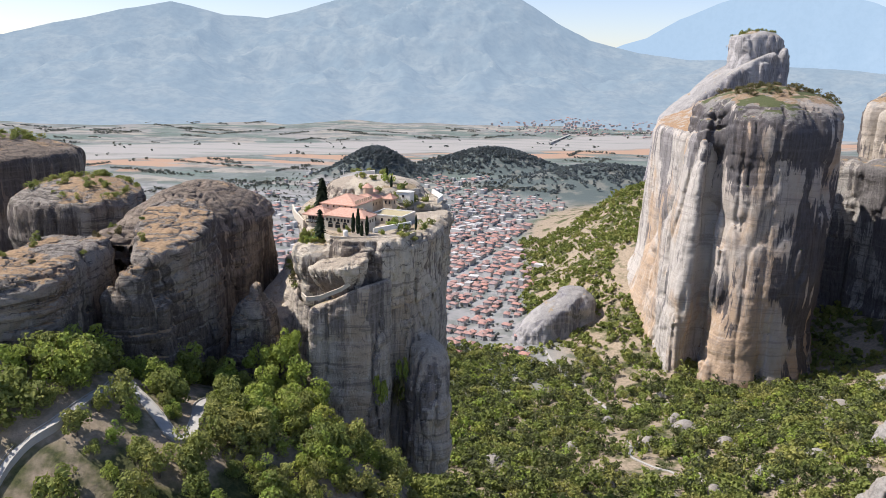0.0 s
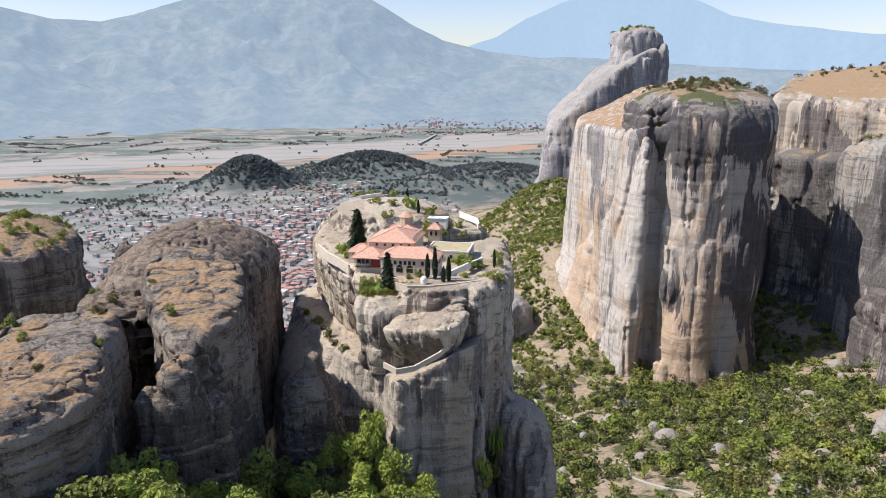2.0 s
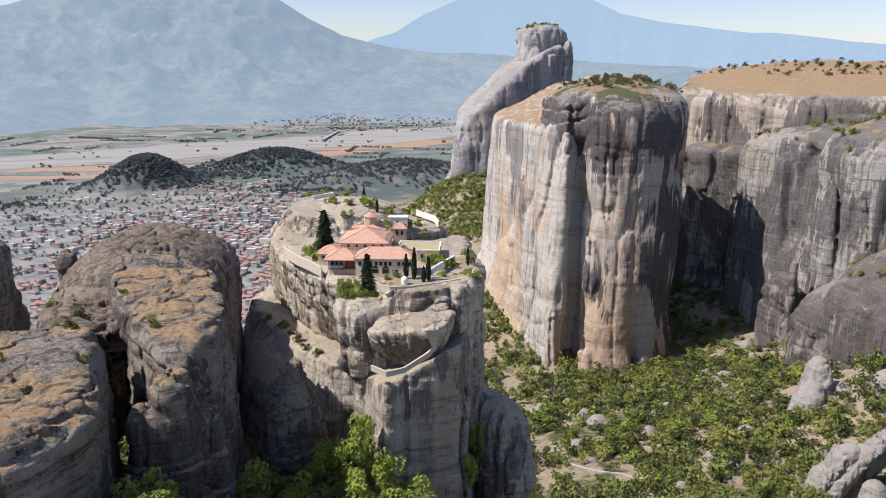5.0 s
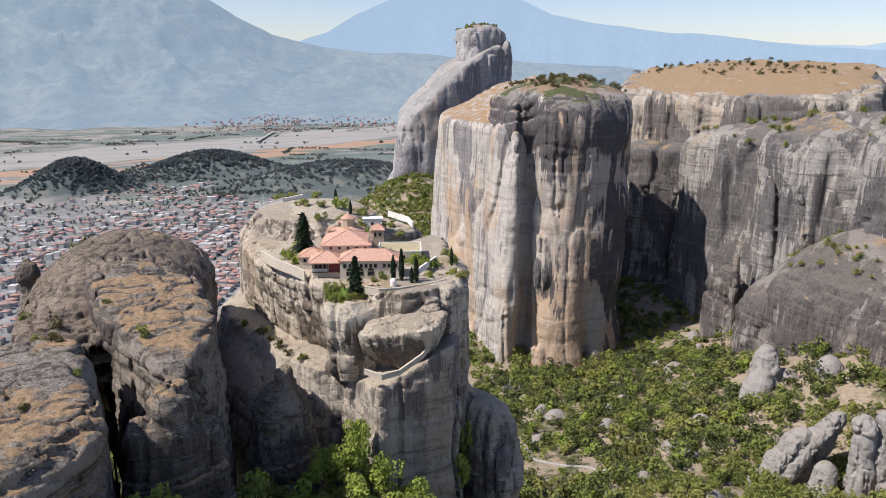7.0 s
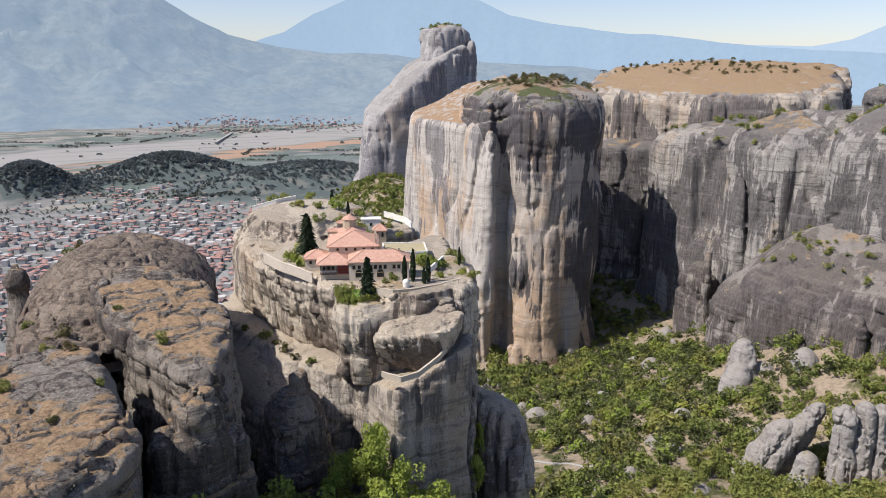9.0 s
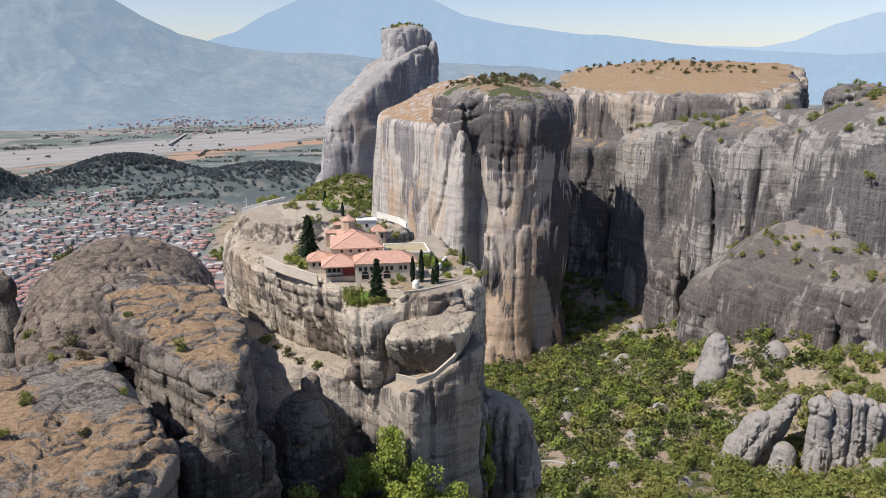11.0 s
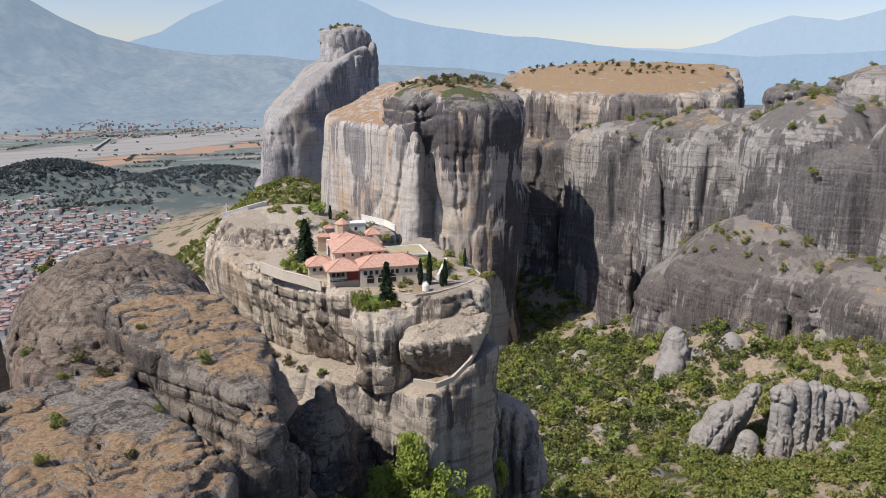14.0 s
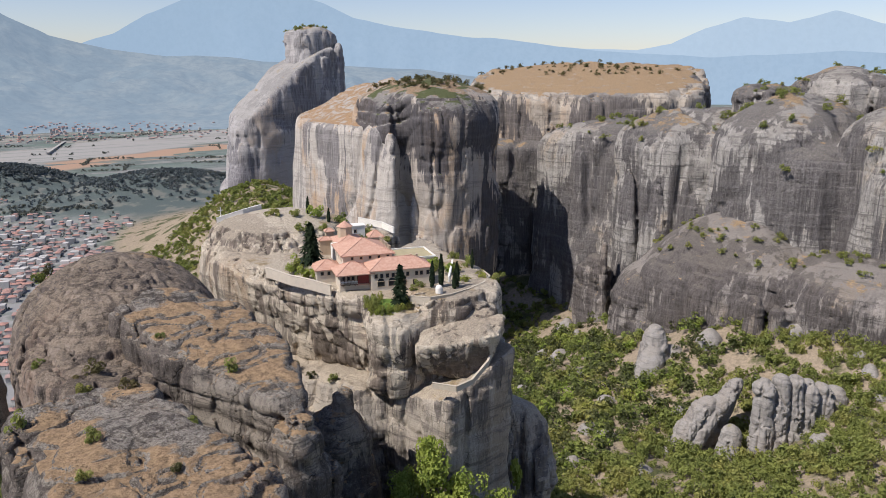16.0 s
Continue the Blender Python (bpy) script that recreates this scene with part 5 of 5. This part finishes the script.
def slab(name, top, material, x0, x1, y0, y1, z0, z1, label="", bevel=0.0):
    bm = bmesh.new()
    box(bm, x0, x1, y0, y1, z0, z1)
    if bevel:
        bmesh.ops.bevel(bm, geom=bm.edges[:], offset=bevel, segments=1, affect="EDGES")
    return part(name, bm, material, top, label)


def hip(top, x0, x1, y0, y1, z0, z1, eave=0.7, material=None):
    """A hipped tile roof with rows of tile ridges along its slopes."""
    v, q = hip_faces(x1 - x0, y1 - y0, z0, z1, eave)
    v = v + ((x0 + x1) / 2, (y0 + y1) / 2, 0)
    me = mesh_from("roof", v, q, smooth=False)
    me.materials.append(material or TILE_RED)
    ob = new("roof", me)
    ob.parent = top
    # ridge tiles
    bm = bmesh.new()
    for a, b in ((8, 9), (9, 10), (4, 8), (5, 9), (6, 10), (7, 11)):
        p, w = Vector(v[a]), Vector(v[b]) - Vector(v[a])
        if w.length > 0.5:
            m = Matrix.Translation(p + w / 2 + Vector((0, 0, 0.03))) @ w.to_track_quat("Z", "Y").to_matrix().to_4x4()
            bmesh.ops.create_cone(bm, cap_ends=True, segments=6, radius1=0.14, radius2=0.14, depth=w.length, matrix=m)
    part("ridge_tiles", bm, TILE_RED, ob)
    return ob


def window(top, x, y, z, w, h, face="front", arched=False):
    """A recessed window: stone surround, dark pane."""
    bm = bmesh.new()
    d = 0.12
    for a in ((-w / 2 - 0.15, -w / 2, -h / 2, h / 2), (w / 2, w / 2 + 0.15, -h / 2, h / 2), (-w / 2 - 0.15, w / 2 + 0.15, h / 2, h / 2 + 0.15), (-w / 2 - 0.2, w / 2 + 0.2, -h / 2 - 0.15, -h / 2)):
        box(bm, a[0], a[1], -d, 0.02, a[2], a[3])
    ob = part("window", bm, ASHLAR, top)
    turn = {"front": 0, "left": -90, "right": 90, "back": 180}[face]
    ob.matrix_basis = pose(x, y, z, 0, 0, turn)
    bm = bmesh.new()
    box(bm, -w / 2, w / 2, -0.03, 0.02, -h / 2, h / 2)
    if arched:
        bmesh.ops.create_cone(bm, cap_ends=True, segments=12, radius1=w / 2, radius2=w / 2, depth=0.05, matrix=Matrix.Translation((0, -0.005, h / 2)) @ pose(0, 0, 0, 90))
    part("pane", bm, PANE, ob)
    return ob


def chimney(top, x, y, z, h=1.6, w=0.28):
    bm = bmesh.new()
    box(bm, -w, w, -w, w, 0, h)
    box(bm, -w - 0.1, w + 0.1, -w - 0.1, w + 0.1, h, h + 0.15)
    ob = part("chimney", bm, ASHLAR, top)
    ob.location = (x, y, z)
    return ob


# front wing with its arcade
wing = thing("monastery_wing", "two-storey cream wing with arcade and terracotta hipped roof", "building")
slab("wall", wing, STUCCO, 0, 20, 0, 10, -3, 5.4)
hip(wing, 0, 20, 0, 10, 5.5, 8.4)
for s in (1.6, 3.4, 5.3, 7.2, 8.8, 10.4, 12.0, 15.0, 16.6, 18.8):
    window(wing, s, 0, 3.6, 0.95, 1.3)
# open arcade arches: flat dark panes stand in for the shade inside
for s in (3.2, 6.8, 10.4):
    window(wing, s, 0, 0.9, 2.3, 1.6, arched=True)
window(wing, 14.2, 0, 0.7, 0.9, 1.8)
for w in (2.5, 5, 7.5):
    window(wing, 20, w, 3.4, 0.9, 1.2, "right")
for s, w in ((13.5, 6.5), (15.0, 7.2), (17.0, 7.0)):
    chimney(wing, s, w, 6.6)

# balcony wing
bal = thing("balcony_wing", "cream wing with timber balcony and red tile roof", "building")
slab("wall", bal, STUCCO, -9.6, -0.05, 2.4, 11, -5, 4.6)
hip(bal, -10.4, 0.6, 0.6, 11, 4.7, 7.6)
bal_floor = slab("balcony", bal, WOOD, -9.6, -4.2, 0.6, 2.4, 1.2, 1.45)
for s in np.linspace(-9.5, -4.3, 6):
    slab("post", bal, WOOD, s - 0.09, s + 0.09, 0.65, 0.85, 1.45, 4.6)
rail = slab("railing", bal, LIME, -9.6, -4.2, 0.6, 0.68, 2.3, 2.45)
for s in np.linspace(-9.4, -4.4, 16):
    slab("baluster", rail, LIME, s - 0.05, s + 0.05, 0.61, 0.67, 1.45, 2.3)
for s in (-8.8, -6.9, -5.0):
    slab("brace", bal, WOOD, s - 0.1, s + 0.1, 0.8, 2.4, 0.9, 1.2)
slab("red_panel", bal, RED_WOOD, -4.0, -0.4, 1.9, 2.36, 1.2, 4.4, "dark red boarded bay")
slab("porch_roof", bal, TILE_RED, -4.3, -0.1, 0.9, 2.4, 0.9, 1.15)
window(bal, -9.6, 5, 3.0, 0.9, 1.2, "left")
window(bal, -9.6, 8.5, 3.0, 0.9, 1.2, "left")
for s in (-8.4, -6.9, -5.4):
    window(bal, s, 2.4, 3.0, 0.9, 1.2)

# hall behind
hall = thing("monastery_hall", "large hall with a broad terracotta hipped roof and chimneys", "building")
slab("wall", hall, STUCCO, -7, 9.6, 10.4, 28, -3, 8.4)
hip(hall, -7, 9.6, 10.4, 28, 8.5, 12.2, 0.8)
for w in np.linspace(12.5, 27, 8):
    chimney(hall, 9.2, float(w), 8.6, 1.7)
for s in (-4, -1, 2, 5, 8):
    window(hall, s, 10.4, 7.4, 0.8, 0.9)
for w in (14, 18, 22, 26):
    window(hall, -7, w, 6.6, 0.9, 1.3, "left")
slab("gutter_wall", hall, LIME, -7.4, 2.0, 28.05, 32.5, 3, 8.2, "white flat-roofed annex")

# low block by the edge
low = thing("guest_block", "low cream block with a tile roof at the cliff edge", "building")
slab("wall", low, STUCCO, -15.5, -7.2, 13, 22, -5, 3.6)
hip(low, -15.5, -7.2, 13, 22, 3.7, 6.0, 0.6)
for s in (-13.6, -11.4, -9.2):
    window(low, s, 13, 2.4, 0.9, 1.1)
window(low, -15.5, 16, 2.4, 0.9, 1.1, "left")
window(low, -15.5, 19, 2.4, 0.9, 1.1, "left")

# church with its drum
church = thing("monastery_church", "ochre masonry church with tiled roofs and a polygonal drum", "church")
slab("wall", church, ASHLAR, -4.5, 5.5, 35, 47.5, -2, 6.8)
hip(church, -4.5, 5.5, 35, 47.5, 6.9, 9.0, 0.5)
bm = bmesh.new()
bmesh.ops.create_cone(bm, cap_ends=True, segments=8, radius1=2.7, radius2=2.7, depth=4.4, matrix=Matrix.Translation((-0.4, 42.8, 9.6)))
drum = part("drum", bm, ASHLAR, church)
for k in range(8):
    a = radians(45 * k)
    bm = bmesh.new()
    box(bm, -0.3, 0.3, -0.05, 0.05, -0.8, 0.8)
    ob = part("pane", bm, PANE, drum)
    ob.matrix_basis = pose(-0.4 + 2.5 * math.cos(a), 42.8 + 2.5 * math.sin(a), 10.3, 0, 0, 45 * k + 90)
bm = bmesh.new()
bmesh.ops.create_cone(bm, cap_ends=True, segments=8, radius1=3.1, radius2=0.1, depth=2.0, matrix=Matrix.Translation((-0.4, 42.8, 12.8)))
part("drum_roof", bm, TILE_RED, church)
for w in (37, 40, 44):
    window(church, 5.5, w, 4.6, 0.7, 1.4, "right")

bell = thing("bell_house", "small stone bell house with a tiled hipped roof", "building")
slab("wall", bell, ASHLAR, 8.8, 13.6, 41, 46, -2, 7.2)
hip(bell, 8.8, 13.6, 41, 46, 7.3, 9.4, 0.5)
for s in (10.2, 12.2):
    window(bell, s, 41, 5.4, 0.9, 1.5, arched=True)
window(bell, 13.6, 43.5, 5.4, 0.9, 1.5, "right", True)

terrace = thing("flat_terrace", "flat tan terrace roof with a white parapet", "terrace")
slab("wall", terrace, STUCCO, 12, 28, 21, 36, -2.5, 3.0)
slab("floor", terrace, TAN, 12.4, 27.6, 21.4, 35.6, 3.0, 3.1)
for k, (x0, x1, y0, y1) in enumerate(((12, 28, 20.9, 21.35), (12, 28, 35.65, 36.1), (11.9, 12.35, 21.4, 35.6), (27.65, 28.1, 21.4, 35.6))):
    slab("parapet", terrace, LIME, x0, x1, y0, y1, 3.0, 3.55)
for s in (14.5, 18, 21.5, 25):
    window(terrace, s, 20.9, 1.2, 1.0, 1.4)

# small buildings at the rear
shed = thing("rear_chapel", "small whitewashed flat building at the back of the rock", "building")
slab("wall", shed, LIME, 4.0, 12.0, 66, 71, 1.0, 6.6)
slab("roof", shed, LIME, 3.7, 12.3, 65.7, 71.3, 6.6, 6.9)
window(shed, 8, 66, 4.6, 1.0, 1.2)
store = thing("rear_store", "low store with an orange tile roof", "building")
slab("wall", store, ASHLAR, -24, -13, 84, 90, 4, 8.8)
hip(store, -24, -13, 84, 90, 8.8, 10.2, 0.4)
for name, x, y, w, d, z, top_z, label in (("kiosk", -5.5, 55, 3, 3, 2, 7.6, "stone kiosk with tile cap"), ("cistern_hut", -9, 48, 5, 3.5, 2, 5.8, "low hut with red tile roof")):
    hut = thing(name, label, "hut")
    slab("wall", hut, ASHLAR, x, x + w, y, y + d, z - 3, top_z)
    hip(hut, x, x + w, y, y + d, top_z, top_z + 1.0, 0.4)


# garden and yard walls
def low_wall(name, pts, z0, z1, thick, material, label, cap=True):
    """A wall along a broken line, its top at the heights given."""
    top = new(name)
    for (xa, ya, za), (xb, yb, zb) in zip(pts, pts[1:]):
        a, b = Vector((xa, ya, 0)), Vector((xb, yb, 0))
        n = (b - a).normalized().cross(Vector((0, 0, 1))) * thick / 2
        for e, lift, drop, grow in ((0, 0, z0, 1.0), (1, 0.14, -0.02, 1.35))[: 2 if cap else 1]:
            vs, bm = [], bmesh.new()
            for p, z in ((a, za), (b, zb)):
                for s in (1, -1):
                    for q in ((z - drop) if e == 0 else z, z + lift):
                        vs.append(bm.verts.new((p.x + s * n.x * grow, p.y + s * n.y * grow, q)))
            for f in ((0, 1, 3, 2), (4, 6, 7, 5), (0, 4, 5, 1), (2, 3, 7, 6), (1, 5, 7, 3), (0, 2, 6, 4)):
                bm.faces.new([vs[i] for i in f])
            bmesh.ops.recalc_face_normals(bm, faces=bm.faces[:])
            part("coping" if e else "wall_length", bm, material, top)
    return tagged(top, label, "wall")


low_wall("retaining_wall", [(-71, 352, 286.5), (-67.5, 341, 285.5), (-64, 334, 285), (-60.5, 327, 284)], 3.4, 0, 0.6, STUCCO, "pale plastered retaining wall along the cliff edge")
FIELDSTONE = plain_material("field_stone_wall", (0.50, 0.44, 0.35), (0.40, 0.345, 0.27), 0.95, 1.0)
low_wall("yard_wall", [(-46.5, 303, 283.6), (-43, 297.5, 283.8), (-36, 296.5, 283.8), (-28, 298, 283.6), (-19, 301, 283.5), (-12, 306, 283.5), (-9, 313, 283.4)], 2.4, 0, 0.5, FIELDSTONE, "cream stone parapet round the yard")
low_wall("ledge_parapet", [(-52.5, 284, 263.4), (-49.2, 277, 263.8), (-44, 276.6, 264.6), (-36, 279, 267.5), (-31, 281.5, 270.5)], 1.6, 0, 0.5, FIELDSTONE, "cream parapet of the path on the ledge")
low_wall("rear_wall", [(-60, 424, 291), (-50, 420, 294), (-40, 424, 294.5)], 2.5, 0, 0.6, LIME, "low pale wall on the rear of the rock")
low_wall("edge_wall", [(-2, 378, 287), (0, 390, 287), (-6, 400, 288.5)], 2.5, 0, 0.5, LIME, "thin pale wall along the rear edge")
low_wall("terrace_wall", [(-27, 309, 285), (-19, 318, 285.2), (-12, 326, 285)], 2.0, 0, 0.5, LIME, "pale wall between yard and garden")
well = new("white_shrine")
well.matrix_basis = pose(-37.4, 300.5, 283.2)
tagged(well, "small white domed shrine in the yard", "shrine")
bm = bmesh.new()
bmesh.ops.create_cone(bm, cap_ends=True, segments=12, radius1=1.1, radius2=1.1, depth=1.8, matrix=Matrix.Translation((0, 0, 0.9)))
part("base", bm, LIME, well)
bm = bmesh.new()
bmesh.ops.create_uvsphere(bm, u_segments=12, v_segments=8, radius=1.15, matrix=Matrix.Translation((0, 0, 1.75)))
part("dome", bm, LIME, well, smooth=True)
cross = new("metal_cross")
cross.matrix_basis = pose(-58, 424, 291)
tagged(cross, "white cross standing at the rear cliff edge", "cross")
bm = bmesh.new()
box(bm, -0.14, 0.14, -0.14, 0.14, 0, 4.4)
part("post", bm, LIME, cross)
bm = bmesh.new()
box(bm, -1.2, 1.2, -0.12, 0.12, 2.9, 3.2)
part("crossbar", bm, LIME, cross)

# trees and shrubs on the rock
for k, (x, y, z, h, r_) in enumerate(((-32.9, 305.3, 283.2, 11.0, 0.95), (-35.2, 307.0, 283.2, 8.6, 0.9), (-28.8, 302.4, 283.2, 8.4, 0.9), (-30.8, 301.2, 283.2, 5.4, 0.8), (-9.4, 318.2, 283.0, 6.8, 0.6), (-30.5, 399, 292.6, 7.5, 0.8), (-27.0, 388, 290.0, 6.5, 0.75))):
    cypress("cypress", x, y, z, h, r_, 400 + k, "slim dark green cypress")
conifer("fir", -48.8, 305.1, 280.8, 12.8, 3.0, 421, "dark green fir beside the arcade")
conifer("fir", -56.0, 348.3, 286.2, 14.4, 4.2, 422, "tall dark fir at the cliff edge")


def shrub(x, y, z, s, h, material, seed, label, name="shrub"):
    ob = tree_parts(name, material, 300, seed, tall=0.7, size=0.16, lobes=7, trunk=0.06)
    ob.matrix_basis = pose(x, y, z) @ Matrix.Diagonal((s, s, h, 1))
    return tagged(ob, label, "shrub")


for k, (x, y, s, h, bright) in enumerate(((-61, 344, 2.2, 2.8, 1), (-58.5, 341, 2.0, 2.4, 1), (-63, 350, 1.8, 2.2, 1), (-29, 394, 3.0, 3.4, 1), (-21, 388, 3.2, 3.0, 0), (-38, 396, 2.2, 2.0, 0), (-41, 384, 2.4, 2.2, 0), (-14, 384, 2.6, 2.2, 0), (-9, 388, 2.4, 2.0, 0), (-50, 424, 3.0, 2.4, 0), (-20, 328, 2.6, 2.6, 1), (-16, 330, 2.4, 2.6, 0), (-38, 310.5, 1.5, 1.7, 0), (-41, 309, 1.2, 1.4, 0), (-23, 306, 1.5, 1.6, 1), (-16, 311, 1.2, 1.2, 0), (-26, 372, 2.0, 2.6, 1), (-33, 382, 2.0, 2.0, 0), (-13, 301, 1.8, 1.6, 0), (-9, 309, 1.5, 1.5, 0), (-6, 324, 2.2, 2.4, 0), (-4, 336, 2.0, 2.0, 0), (-17, 321, 2.6, 2.8, 1), (-13, 323, 2.4, 2.6, 0), (-19, 325, 2.2, 2.2, 0), (-24, 381, 3.0, 2.6, 0), (-18, 378, 2.6, 2.4, 0), (-45, 402, 2.6, 2.2, 0), (-35, 420, 3.0, 2.6, 0), (-44, 430, 3.2, 2.8, 0), (-56, 358, 2.2, 2.6, 1), (-53, 345, 2.0, 2.4, 1), (-60, 352, 2.4, 2.6, 0), (-24, 362, 2.2, 2.4, 0), (-10, 372, 2.2, 1.8, 0), (-15, 306, 1.4, 1.2, 1), (-11, 312, 1.6, 1.3, 0))):
    z = pillar.top(x, y) or 283
    shrub(x, y, z - 0.3, s, h, LEAF_LIGHT if bright else LEAF, 440 + k, "bright green shrub on the rock" if bright else "olive green shrub on the rock")
# clipped hedge and lawn on the garden shelf
lawn = new("garden_lawn")
lawn.matrix_basis = pose(-51.5, 308.5, 279.6)
tagged(lawn, "small green lawn on the garden shelf", "lawn")
bm = bmesh.new()
bmesh.ops.create_cone(bm, cap_ends=True, segments=20, radius1=5.6, radius2=5.2, depth=2.4)
GRASS, _nt, _b = shader("lawn_grass", 0.9)
_t = Tree(_nt)
_t.link(_t.mix(_t.noise(_t.place(), 2.5, 4), (0.10, 0.18, 0.03), (0.17, 0.24, 0.05)), _b.inputs["Base Color"])
part("turf", bm, GRASS, lawn)
for k in range(14):
    a = radians(150 + 13 * k)
    shrub(-51.5 + 5.4 * math.cos(a), 308 + 5.2 * math.sin(a), 278.6, 1.25, 2.1, LEAF_LIGHT if k % 3 else LEAF, 480 + k, "clipped green hedge bush of the garden", "hedge_bush")
for k, (x, y, s, h) in enumerate(((-55.5, 311, 2.2, 3.4), (-56.5, 307.5, 1.8, 2.8), (-46.2, 304.5, 1.6, 2.2), (-53, 311.5, 1.8, 2.8))):
    shrub(x, y, 279.6, s, h, LEAF, 500 + k, "leafy green garden bush")
# ---- plants at the foot of the pillar and on the other rocks ----
for k, (x, y, z, s, h) in enumerate(((-60, 276, 232, 5.5, 7.0), (-56, 281, 236, 4.0, 7.0), (-66, 279, 233, 4.0, 5.5), (-54, 272, 230, 5.0, 6.0), (-63, 268, 230, 4.5, 5.0), (-71, 274, 232, 3.5, 4.5))):
    ob = tree_parts("tree", LEAF_LIGHT, 900, 520 + k, size=0.105, lobes=12)
    ob.matrix_basis = pose(x, y, z) @ Matrix.Diagonal((s, s, h, 1))
    tagged(ob, "bright green tree at the foot of the pillar", "tree", "trees below the pillar")
for k, (x, y, z, s, h) in enumerate(((-12, 297.5, 212, 3.2, 11.0), (-14.5, 297, 209, 2.6, 8.0), (-21, 283, 216, 3.2, 9.0))):
    shrub(x, y, z, s, h, LEAF_DRY if k == 1 else LEAF_LIGHT, 610 + k, "dark green ivy clinging to the cliff face", "ivy")
for k, (x, y, s, h) in enumerate(((-64, 322, 1.6, 1.6), (-69, 338, 1.8, 2.0), (-72, 352, 2.2, 2.2), (-67, 331, 1.4, 1.3), (-77, 366, 1.8, 1.8), (-70, 345, 1.5, 1.4))):
    z = foot.top(x, y)
    if z:
        shrub(x, y, z - 0.4, s, h, LEAF_DRY if k % 2 else LEAF, 620 + k, "dry olive shrub on the ledge of the pillar")
CRAG_BUSHES = [(-113.5, 278.7, 1.6), (-128, 289, 2.0), (-133.7, 284.8, 1.6), (-146, 262, 1.7), (-140, 300, 1.8), (-136, 308, 2.2), (-146, 322, 1.6), (-133.7, 382.5, 2.4), (-131, 386, 2.0), (-150, 250, 1.3), (-128, 262, 1.2), (-137, 244, 1.2), (-122, 300, 1.0), (-156, 280, 1.8)]
for k, (x, y, s) in enumerate(CRAG_BUSHES):
    z = crag_top(x, y)
    if z:
        shrub(x, y, z - 0.3, s, s * 1.1, LEAF_DRY if k % 3 == 2 else LEAF, 540 + k, "dry olive scrub in the grass of the crag" if k % 3 == 2 else "dark green bush on the crag", "bush")
g = np.random.default_rng(31)


def scatter(name, rock, count, x0, x1, y0, y1, zmin, smin_, smax_, material, label, seed):
    rows = []
    gg = np.random.default_rng(seed)
    while len(rows) < count:
        x, y = gg.uniform(x0, x1), gg.uniform(y0, y1)
        z = rock.top(x, y)
        if z and z > zmin:
            s = gg.uniform(smin_, smax_)
            rows.append((x, y, z - 0.6, s, s * 0.8))
        elif gg.uniform() < 0.004:
            break
    many(name, material, label, "scrub", rows, DENSE, seed)


scatter("tower_scrub", tower, 190, 290, 385, 750, 900, 322, 2.0, 4.5, LEAF_DRY, "olive scrub on the tower's crown", 1)
scatter("plateau_scrub", plateau, 75, 470, 740, 640, 1010, 345, 1.6, 4.2, LEAF_DRY, "scattered dark bushes on the grassy plateau", 2)
scatter("cliff_scrub", wall_rock, 120, 430, 640, 340, 900, 265, 2.0, 5.0, LEAF, "green bushes on the ledges of the cliff", 3)
scatter("crag_scrub", scrubby, 60, -250, -175, 400, 480, 276, 1.2, 3.0, LEAF, "green scrub over the rounded crag", 4)
scatter("dark_crag_scrub", darkcrag, 50, -360, -240, 460, 580, 296, 1.5, 3.5, LEAF, "scrub on the dark crag", 5)
scatter("spire_scrub", spire, 30, 545, 620, 1530, 1620, 400, 2.5, 5.0, LEAF, "bushes on the summit of the spire", 6)
scatter("dome_scrub", apron, 110, 395, 490, 300, 570, 178, 1.6, 3.6, LEAF, "green bushes on the lower rock domes", 7)
# a balanced rock at the crag's far edge
r = Rock((-170, 380, 220), (-136, 420, 292), 0.8)
r.add(-153, 400, 5.5, 6, 0, 220, 266, taper=0.5, n=2.4, dome=3)
r.add(-153, 400, 4.6, 5, 0, 262, 281, taper=-0.1, n=2.4, dome=4, blend=1.5)
r.wear(flute=0.4, wide=6, ledge=0.6, bedz=5, lump=0.9, size=8, crack=0.4, csize=7, seed=33)
r.build("balanced_rock", STONE_NEAR, "dark balanced rock on a narrow neck", "rock")

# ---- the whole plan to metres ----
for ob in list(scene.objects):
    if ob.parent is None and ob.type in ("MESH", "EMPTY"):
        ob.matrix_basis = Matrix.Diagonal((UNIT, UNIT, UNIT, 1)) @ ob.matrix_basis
